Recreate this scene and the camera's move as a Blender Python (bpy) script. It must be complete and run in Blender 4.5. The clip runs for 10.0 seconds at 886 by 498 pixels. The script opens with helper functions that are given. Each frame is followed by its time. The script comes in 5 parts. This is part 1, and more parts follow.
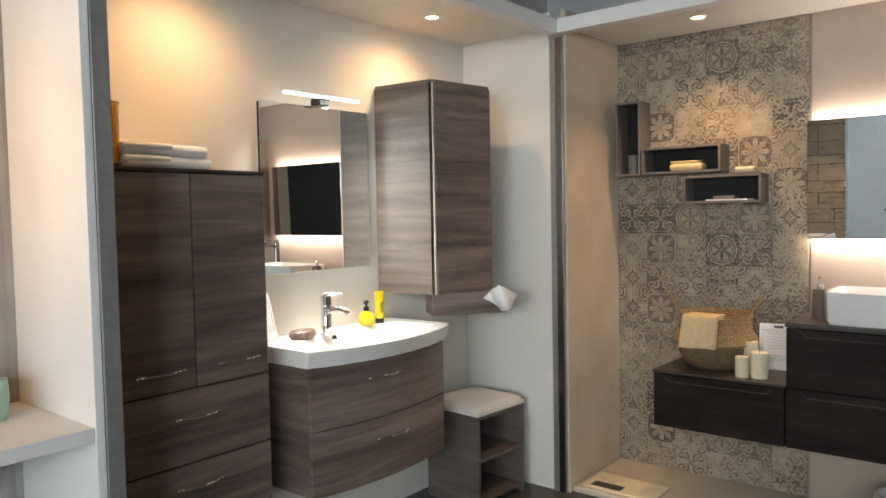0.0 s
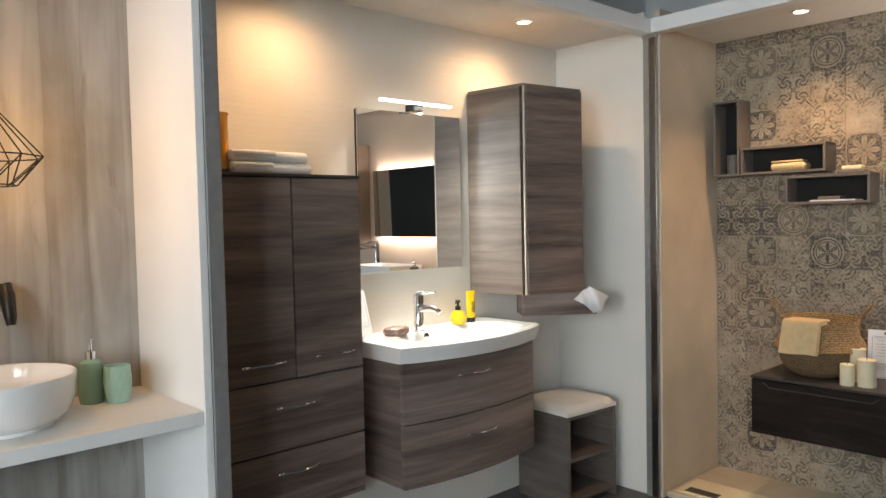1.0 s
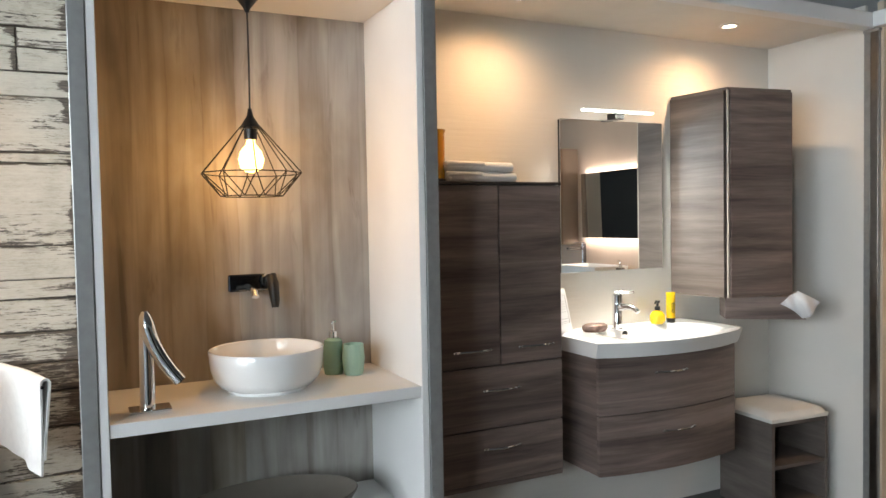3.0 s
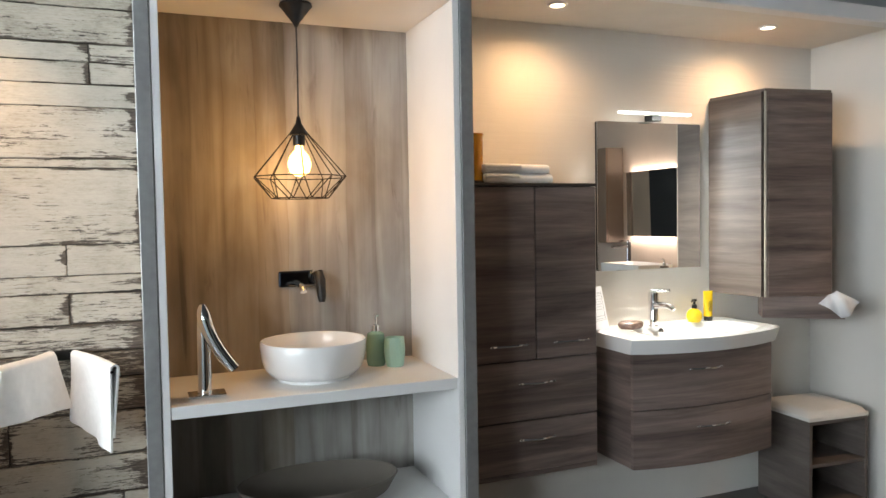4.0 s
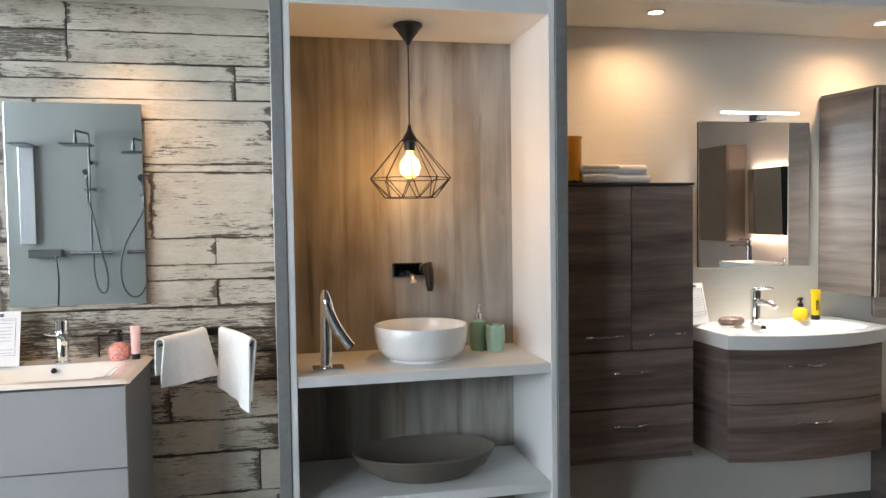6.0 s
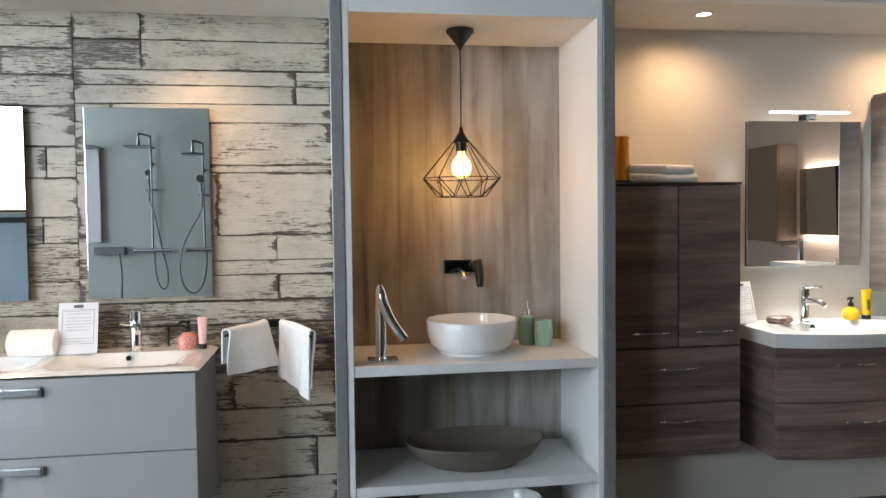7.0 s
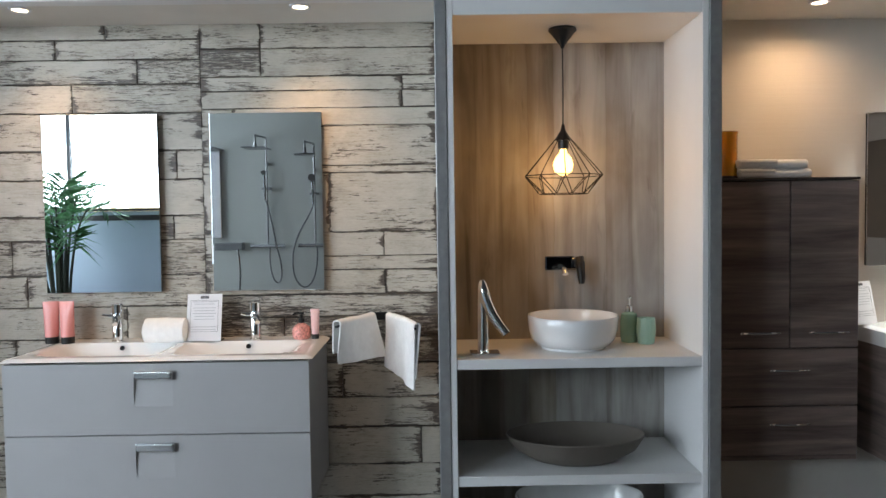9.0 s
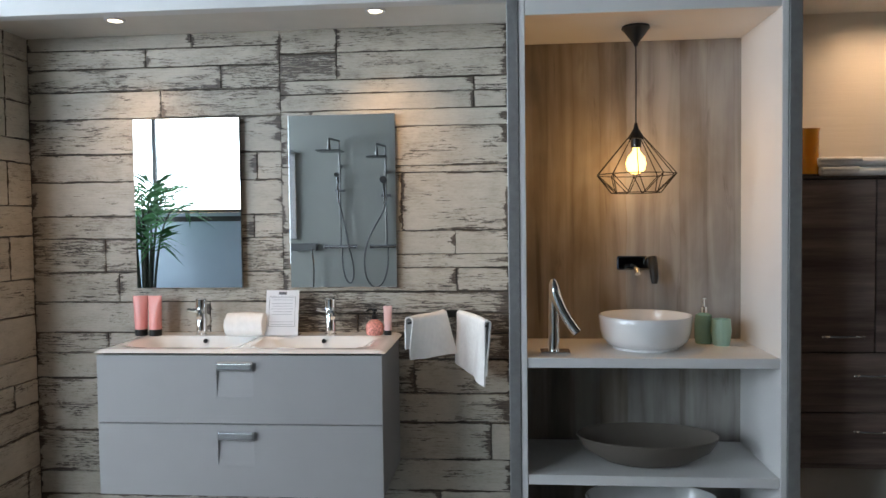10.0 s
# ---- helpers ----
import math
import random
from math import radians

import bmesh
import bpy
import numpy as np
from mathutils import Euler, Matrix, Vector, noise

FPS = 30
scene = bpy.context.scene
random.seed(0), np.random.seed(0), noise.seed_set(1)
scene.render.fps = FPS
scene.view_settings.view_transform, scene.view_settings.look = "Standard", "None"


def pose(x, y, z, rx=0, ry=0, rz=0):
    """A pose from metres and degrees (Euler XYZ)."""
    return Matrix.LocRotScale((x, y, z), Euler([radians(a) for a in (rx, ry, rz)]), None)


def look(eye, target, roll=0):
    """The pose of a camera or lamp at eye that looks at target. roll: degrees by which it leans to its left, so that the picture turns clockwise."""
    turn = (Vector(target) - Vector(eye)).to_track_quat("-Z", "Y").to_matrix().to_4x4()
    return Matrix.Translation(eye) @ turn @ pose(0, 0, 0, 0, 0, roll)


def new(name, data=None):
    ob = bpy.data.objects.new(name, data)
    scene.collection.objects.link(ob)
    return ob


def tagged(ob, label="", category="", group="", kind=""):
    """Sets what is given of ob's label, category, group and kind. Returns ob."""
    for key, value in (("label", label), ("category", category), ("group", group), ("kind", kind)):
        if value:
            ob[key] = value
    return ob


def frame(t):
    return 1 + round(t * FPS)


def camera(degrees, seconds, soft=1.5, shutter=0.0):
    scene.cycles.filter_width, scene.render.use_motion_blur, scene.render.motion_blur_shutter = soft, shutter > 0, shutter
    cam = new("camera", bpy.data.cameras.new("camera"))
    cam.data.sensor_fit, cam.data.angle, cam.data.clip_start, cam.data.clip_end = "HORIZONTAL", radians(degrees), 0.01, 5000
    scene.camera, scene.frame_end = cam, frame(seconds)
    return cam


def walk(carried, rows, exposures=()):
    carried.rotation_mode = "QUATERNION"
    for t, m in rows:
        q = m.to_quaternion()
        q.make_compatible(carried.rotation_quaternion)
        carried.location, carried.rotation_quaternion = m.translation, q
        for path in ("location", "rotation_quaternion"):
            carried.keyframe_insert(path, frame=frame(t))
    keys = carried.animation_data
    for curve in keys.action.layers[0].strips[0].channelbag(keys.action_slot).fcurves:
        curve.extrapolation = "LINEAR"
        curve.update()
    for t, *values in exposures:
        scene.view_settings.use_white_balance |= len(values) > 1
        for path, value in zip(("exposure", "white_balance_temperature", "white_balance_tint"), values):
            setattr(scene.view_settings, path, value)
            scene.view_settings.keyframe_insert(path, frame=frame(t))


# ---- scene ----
cam = camera(62.0, 10.0)
PATH = [
    (0, (-0.171, 0.125, 1.429), (1.374, 1.392, 1.332), -1.1),
    (0.5, (-0.176, 0.076, 1.432), (1.287, 1.437, 1.335), -1.1),
    (1, (-0.19, 0.034, 1.425), (1.165, 1.503, 1.34), -1.2),
    (1.5, (-0.222, -0.005, 1.421), (1.002, 1.574, 1.345), -1.1),
    (2, (-0.257, -0.063, 1.429), (0.831, 1.614, 1.355), -1.1),
    (2.5, (-0.284, -0.135, 1.432), (0.686, 1.613, 1.36), -1.1),
    (4, (-0.303, -0.357, 1.451), (0.449, 1.495, 1.37), -1.0),
    (4.5, (-0.285, -0.438, 1.45), (0.394, 1.442, 1.371), -1.0),
    (5, (-0.269, -0.52, 1.457), (0.318, 1.39, 1.376), -1.0),
    (5.5, (-0.264, -0.58, 1.455), (0.231, 1.356, 1.371), -0.9),
    (7, (-0.311, -0.746, 1.441), (-0.017, 1.23, 1.361), -0.7),
    (7.5, (-0.328, -0.775, 1.441), (-0.087, 1.209, 1.356), -0.7),
    (8, (-0.32, -0.793, 1.446), (-0.146, 1.198, 1.357), -0.8),
    (8.5, (-0.312, -0.804, 1.448), (-0.209, 1.191, 1.359), -0.8),
    (9, (-0.313, -0.818, 1.442), (-0.297, 1.18, 1.357), -0.8),
    (9.5, (-0.312, -0.838, 1.433), (-0.393, 1.158, 1.351), -0.7),
    (10, (-0.322, -0.855, 1.424), (-0.492, 1.137, 1.35), -0.7),
]
walk(cam, [(t, look(eye, target, roll)) for t, eye, target, roll in PATH],
     exposures=[(0, 0.03, 7350, 10), (2.5, 0.03, 7050, 10), (4.5, 0.02, 7000, 10), (5.5, -0.08, 6900, 10), (7.5, -0.36, 6700, 10), (9, -0.57, 6550, 10), (10, -0.69, 6550, 10)])

# ---- world, window light, exposure ----
world = bpy.data.worlds.new("sky")
scene.world = world
world.use_nodes = True
wn = world.node_tree.nodes
sky = wn.new("ShaderNodeTexSky")
sky.sky_type, sky.sun_disc = "NISHITA", False
sky.sun_elevation, sky.sun_rotation = radians(38), radians(200)
world.node_tree.links.new(sky.outputs[0], wn["Background"].inputs[0])
wn["Background"].inputs[1].default_value = 0.15


def lamp(name, kind, m, power, colour, **kw):
    data = bpy.data.lights.new(name, kind)
    data.energy, data.color = power, colour
    if kind == "AREA":
        data.shape, data.size, data.size_y = "RECTANGLE", kw["sx"], kw["sy"]
        data.spread = radians(kw.get("spread", 180))
    if kind == "SPOT":
        data.spot_size, data.spot_blend = radians(kw["cone"]), 1.0
    if kind in ("SPOT", "POINT"):
        data.shadow_soft_size = kw.get("soft", 0.03)
    ob = new(name, data)
    ob.matrix_world = m
    return ob


WARM, DAY = (1.0, 0.65, 0.38), (0.74, 0.87, 1.0)
# daylight in the shop window and in the shopfront beside the displays
lamp("window_daylight", "AREA", look((-4.17, -2.47, 2.2), (-4.17, 2.0, 2.0)), 160, DAY, sx=1.9, sy=1.2)
lamp("shopfront_daylight", "AREA", look((-5.24, -0.5, 1.85), (1.0, -0.5, 1.75)), 215, DAY, sx=3.3, sy=1.7)

# ---- materials ----


def material(name):
    m = bpy.data.materials.new(name)
    m.use_nodes = True
    return m, m.node_tree.nodes, m.node_tree.links, m.node_tree.nodes["Principled BSDF"]


def mathn(nodes, ln, op, a, b=None, c=None):
    n = nodes.new("ShaderNodeMath")
    n.operation = op
    for i, v in enumerate((a, b, c)):
        if v is None:
            continue
        if isinstance(v, (int, float)):
            n.inputs[i].default_value = v
        else:
            ln.new(v, n.inputs[i])
    return n.outputs[0]


def ramp(nodes, ln, fac, stops):
    n = nodes.new("ShaderNodeValToRGB")
    n.color_ramp.elements[0].position, n.color_ramp.elements[0].color = stops[0][0], (*stops[0][1], 1)
    n.color_ramp.elements[1].position, n.color_ramp.elements[1].color = stops[-1][0], (*stops[-1][1], 1)
    for p, c in stops[1:-1]:
        e = n.color_ramp.elements.new(p)
        e.color = (*c, 1)
    ln.new(fac, n.inputs[0])
    return n.outputs[0]


def mapped(nodes, ln, scale, coord="Object", spread=0.0):
    tc = nodes.new("ShaderNodeTexCoord")
    mp = nodes.new("ShaderNodeMapping")
    mp.inputs["Scale"].default_value = scale
    ln.new(tc.outputs[coord], mp.inputs[0])
    if spread:
        oi = nodes.new("ShaderNodeObjectInfo")
        cx = nodes.new("ShaderNodeCombineXYZ")
        for i, k in enumerate((1.0, 1.7, 2.3)):
            ln.new(mathn(nodes, ln, "MULTIPLY", oi.outputs["Random"], spread * k), cx.inputs[i])
        ln.new(cx.outputs[0], mp.inputs["Location"])
    return mp.outputs[0]


def noise_tex(nodes, ln, vec, scale, detail=4.0, rough=0.55, distortion=0.0):
    n = nodes.new("ShaderNodeTexNoise")
    n.inputs["Scale"].default_value, n.inputs["Detail"].default_value = scale, detail
    n.inputs["Roughness"].default_value, n.inputs["Distortion"].default_value = rough, distortion
    ln.new(vec, n.inputs["Vector"])
    return n.outputs["Fac"]


def bump(nodes, ln, bsdf, height, strength=0.2, dist=0.002):
    b = nodes.new("ShaderNodeBump")
    b.inputs["Strength"].default_value, b.inputs["Distance"].default_value = strength, dist
    ln.new(height, b.inputs["Height"])
    ln.new(b.outputs[0], bsdf.inputs["Normal"])


def plain(name, colour, rough=0.5, metal=0.0, vary=0.06, scale=6.0, bumpy=0.0, bump_scale=120.0, coat=0.0, spread=0.0, emit=None, ior=1.45):
    """A painted, ceramic, plastic or metal surface with slight mottling."""
    m, n, ln, b = material(name)
    v = mapped(n, ln, (1, 1, 1), spread=spread)
    f = noise_tex(n, ln, v, scale)
    lo = tuple(max(0.0, c * (1 - vary)) for c in colour)
    hi = tuple(min(1.0, c * (1 + vary)) for c in colour)
    ln.new(ramp(n, ln, f, [(0.3, lo), (0.7, hi)]), b.inputs["Base Color"])
    b.inputs["Roughness"].default_value, b.inputs["Metallic"].default_value = rough, metal
    b.inputs["Coat Weight"].default_value, b.inputs["IOR"].default_value = coat, ior
    b.inputs["Coat Roughness"].default_value = 0.08
    if bumpy:
        bump(n, ln, b, noise_tex(n, ln, v, bump_scale), bumpy)
    if emit:
        b.inputs["Emission Color"].default_value, b.inputs["Emission Strength"].default_value = (*emit[0], 1), emit[1]
    return m


def wood(name, dark, mid, light, axis="x", stretch=9.0, scale=3.0, rough=0.4, spread=8.0, fine=60.0, contrast=0.16, coat=0.0, streak=0.34):
    """Printed wood decor with the grain along one axis."""
    m, n, ln, b = material(name)
    s = {"h": (1 / stretch, 1 / stretch, 1), "x": (1 / stretch, 1, 1), "y": (1, 1 / stretch, 1), "z": (1, 1, 1 / stretch)}[axis]
    v = mapped(n, ln, tuple(k * scale * 2 for k in s), spread=spread)
    f = noise_tex(n, ln, v, 3.2, 6, 0.6, 0.4)
    g = noise_tex(n, ln, v, fine, 3, 0.7)
    h = mathn(n, ln, "ADD", f, mathn(n, ln, "MULTIPLY", mathn(n, ln, "SUBTRACT", g, 0.5), streak))
    ln.new(ramp(n, ln, h, [(0.5 - contrast, dark), (0.5, mid), (0.5 + contrast, light)]), b.inputs["Base Color"])
    b.inputs["Roughness"].default_value = rough
    b.inputs["Coat Weight"].default_value, b.inputs["Coat Roughness"].default_value = coat, 0.12
    bump(n, ln, b, h, 0.12, 0.001)
    return m


def whitewash(name, wear=0.425):
    """White-limed weathered boards: cream paint with crisp dark cracks along the grain, worn patches and rubbed edges."""
    m, n, ln, b = material(name)
    M = lambda op, a, c=None: mathn(n, ln, op, a, c)
    broad = noise_tex(n, ln, mapped(n, ln, (1.6, 7.0, 7.0), spread=11.0), 2.0, 4, 0.6, 0.8)
    grain = noise_tex(n, ln, mapped(n, ln, (5.0, 84, 84), spread=7.0), 1.5, 8, 0.72, 1.2)
    hair = noise_tex(n, ln, mapped(n, ln, (9, 150, 150), spread=5.0), 1.5, 4, 0.65, 0.8)
    blot = noise_tex(n, ln, mapped(n, ln, (5, 9, 9), spread=3.0), 1.5, 5, 0.65)
    fleck = noise_tex(n, ln, mapped(n, ln, (34, 110, 110), spread=9.0), 1.5, 5, 0.75, 0.6)
    torn = n.new("ShaderNodeClamp")
    ln.new(M("MULTIPLY", M("SUBTRACT", noise_tex(n, ln, mapped(n, ln, (3.2, 11, 11), spread=13.0), 1.6, 5, 0.65), 0.44), 5.0), torn.inputs[0])
    tc = n.new("ShaderNodeTexCoord")
    sp = n.new("ShaderNodeSeparateXYZ")
    ln.new(tc.outputs["Generated"], sp.inputs[0])
    edge_z = M("ABSOLUTE", M("SUBTRACT", M("MULTIPLY", sp.outputs[2], 2.0), 1.0))
    edge_x = M("ABSOLUTE", M("SUBTRACT", M("MULTIPLY", sp.outputs[0], 2.0), 1.0))
    rub = M("ADD", M("POWER", edge_z, 22.0), M("MULTIPLY", M("POWER", edge_x, 34.0), 1.5))
    oi = n.new("ShaderNodeObjectInfo")
    thr = M("ADD", wear, M("MULTIPLY", M("SUBTRACT", broad, 0.5), 0.6))
    thr = M("ADD", thr, M("MULTIPLY", M("SUBTRACT", oi.outputs["Random"], 0.5), 0.09))
    thr = M("MINIMUM", thr, max(0.488, wear + 0.03))
    thr = M("ADD", thr, M("MULTIPLY", rub, M("MULTIPLY", torn.outputs[0], 0.55)))
    field = M("ADD", M("MULTIPLY", grain, 0.42), M("ADD", M("MULTIPLY", hair, 0.32), M("MULTIPLY", fleck, 0.26)))
    cl = n.new("ShaderNodeClamp")
    ln.new(M("DIVIDE", M("SUBTRACT", thr, field), 0.045), cl.inputs[0])
    shade = M("ADD", M("MULTIPLY", M("ADD", M("MULTIPLY", hair, 0.5), M("MULTIPLY", fleck, 0.5)), 0.55), M("ADD", M("MULTIPLY", blot, 0.45), M("MULTIPLY", M("SUBTRACT", 0.5, oi.outputs["Random"]), 0.06)))
    paint = ramp(n, ln, shade, [(0.35, (0.2, 0.171, 0.134)), (0.43, (0.36, 0.321, 0.26)), (0.5, (0.445, 0.402, 0.333)), (0.64, (0.53, 0.485, 0.41))])
    bare = ramp(n, ln, hair, [(0.35, (0.028, 0.021, 0.016)), (0.65, (0.15, 0.118, 0.09))])
    mx = n.new("ShaderNodeMix")
    mx.data_type = "RGBA"
    ln.new(cl.outputs[0], mx.inputs[0])
    ln.new(paint, mx.inputs[6])
    ln.new(bare, mx.inputs[7])
    ln.new(mx.outputs[2], b.inputs["Base Color"])
    b.inputs["Roughness"].default_value = 0.48
    bump(n, ln, b, M("SUBTRACT", 1.0, cl.outputs[0]), 0.35, 0.002)
    return m


def ornament(name, kind, keep):
    """Faded encaustic tile print: rosettes, rings, scrolls or arcs, rubbed away in places."""
    m, n, ln, b = material(name)
    tc = n.new("ShaderNodeTexCoord")
    sp = n.new("ShaderNodeSeparateXYZ")
    ln.new(tc.outputs["Generated"], sp.inputs[0])
    M = lambda op, a, c=None, d=None: mathn(n, ln, op, a, c, d)
    u, w = M("SUBTRACT", sp.outputs[1], 0.5), M("SUBTRACT", sp.outputs[2], 0.5)
    r = M("SQRT", M("ADD", M("MULTIPLY", u, u), M("MULTIPLY", w, w)))
    th = M("ARCTAN2", u, w)
    au, aw = M("ABSOLUTE", u), M("ABSOLUTE", w)
    oi = n.new("ShaderNodeObjectInfo")
    rnd = oi.outputs["Random"]
    # pale flower of eight petals on a dark ground, with dark midribs
    pet = M("MULTIPLY", M("SQRT", M("ABSOLUTE", M("COSINE", M("MULTIPLY", th, 4.0)))), 0.43)
    ground = M("MULTIPLY", M("GREATER_THAN", r, pet), M("LESS_THAN", M("ADD", M("POWER", au, 4.0), M("POWER", aw, 4.0)), 0.05))
    rib = M("MULTIPLY", M("LESS_THAN", M("MULTIPLY", M("ABSOLUTE", M("SINE", M("MULTIPLY", th, 4.0))), r), 0.02), M("LESS_THAN", M("ABSOLUTE", M("SUBTRACT", r, 0.22)), 0.12))
    p1 = M("MAXIMUM", M("MAXIMUM", ground, rib), M("LESS_THAN", r, 0.05))
    # double ring round a flower of six petals
    ring = M("LESS_THAN", M("ABSOLUTE", M("SUBTRACT", r, 0.45)), 0.028)
    ring2 = M("LESS_THAN", M("ABSOLUTE", M("SUBTRACT", r, 0.36)), 0.018)
    pet6 = M("MULTIPLY", M("ABSOLUTE", M("COSINE", M("MULTIPLY", th, 3.0))), 0.31)
    spoke = M("MULTIPLY", M("GREATER_THAN", r, pet6), M("LESS_THAN", r, 0.31))
    p2 = M("MAXIMUM", M("MAXIMUM", ring, ring2), spoke)
    # four curled scrolls that meet on the diagonals
    su, sw = M("SUBTRACT", au, 0.24), M("SUBTRACT", aw, 0.24)
    rs = M("SQRT", M("ADD", M("MULTIPLY", su, su), M("MULTIPLY", sw, sw)))
    ths = M("ARCTAN2", su, sw)
    curl = M("GREATER_THAN", M("SINE", M("ADD", M("MULTIPLY", rs, 44.0), M("MULTIPLY", ths, 3.0))), 0.15)
    curl = M("MULTIPLY", curl, M("LESS_THAN", rs, 0.2))
    cross = M("MULTIPLY", M("LESS_THAN", M("ABSOLUTE", M("SUBTRACT", au, aw)), 0.03), M("GREATER_THAN", rs, 0.2))
    p3 = M("MAXIMUM", curl, cross)
    # quarter rings round the corners and a scalloped diamond
    cu, cw = M("SUBTRACT", 0.5, au), M("SUBTRACT", 0.5, aw)
    rc = M("SQRT", M("ADD", M("MULTIPLY", cu, cu), M("MULTIPLY", cw, cw)))
    arcs = M("MULTIPLY", M("GREATER_THAN", M("SINE", M("MULTIPLY", rc, 52.0)), 0.2), M("LESS_THAN", rc, 0.38))
    dia = M("LESS_THAN", M("ABSOLUTE", M("SUBTRACT", M("ADD", au, aw), M("ADD", 0.2, M("MULTIPLY", M("COSINE", M("MULTIPLY", th, 12.0)), 0.045)))), 0.05)
    p4 = M("MAXIMUM", arcs, dia)
    # leafy scrollwork cut into every motif
    fu = M("SINE", M("ADD", M("MULTIPLY", au, 34.0), M("MULTIPLY", M("SINE", M("MULTIPLY", aw, 21.0)), 2.2)))
    fw = M("SINE", M("ADD", M("MULTIPLY", aw, 34.0), M("MULTIPLY", M("SINE", M("MULTIPLY", au, 21.0)), 2.2)))
    fili = M("GREATER_THAN", M("MULTIPLY", fu, fw), 0.2)
    pat = {"flower": p1, "ring": M("SUBTRACT", 1.0, p2), "curl": p3, "scroll": M("SUBTRACT", 1.0, p3), "arcs": p4}[kind]
    pat = M("ABSOLUTE", M("SUBTRACT", pat, M("MULTIPLY", fili, 0.45)))
    geo = n.new("ShaderNodeNewGeometry")
    fade = noise_tex(n, ln, geo.outputs["Position"], 6.5, 4, 0.6)
    rub = noise_tex(n, ln, geo.outputs["Position"], 62.0, 5, 0.7)
    mask = M("ADD", M("MULTIPLY", M("SUBTRACT", fade, 0.5), 3.4), M("MULTIPLY", M("SUBTRACT", rub, 0.5), 5.5))
    mask = M("ADD", mask, M("MULTIPLY", M("SUBTRACT", M("FRACT", M("MULTIPLY", rnd, 3.9)), 0.5), 0.8))
    cl = n.new("ShaderNodeClamp")
    ln.new(M("ADD", mask, keep), cl.inputs[0])
    strength = M("MULTIPLY", pat, cl.outputs[0])
    base = ramp(n, ln, noise_tex(n, ln, geo.outputs["Position"], 7.0, 6, 0.65), [(0.3, (0.27, 0.21, 0.15)), (0.55, (0.38, 0.305, 0.222)), (0.75, (0.47, 0.39, 0.295))])
    tint = ramp(n, ln, M("FRACT", M("MULTIPLY", rnd, 5.3)), [(0.0, (0.05, 0.042, 0.036)), (0.5, (0.085, 0.068, 0.054)), (1.0, (0.15, 0.118, 0.086))])
    mx = n.new("ShaderNodeMix")
    mx.data_type = "RGBA"
    ln.new(M("MULTIPLY", strength, 1.0), mx.inputs[0])
    ln.new(base, mx.inputs[6])
    ln.new(tint, mx.inputs[7])
    ln.new(mx.outputs[2], b.inputs["Base Color"])
    b.inputs["Roughness"].default_value = 0.55
    return m


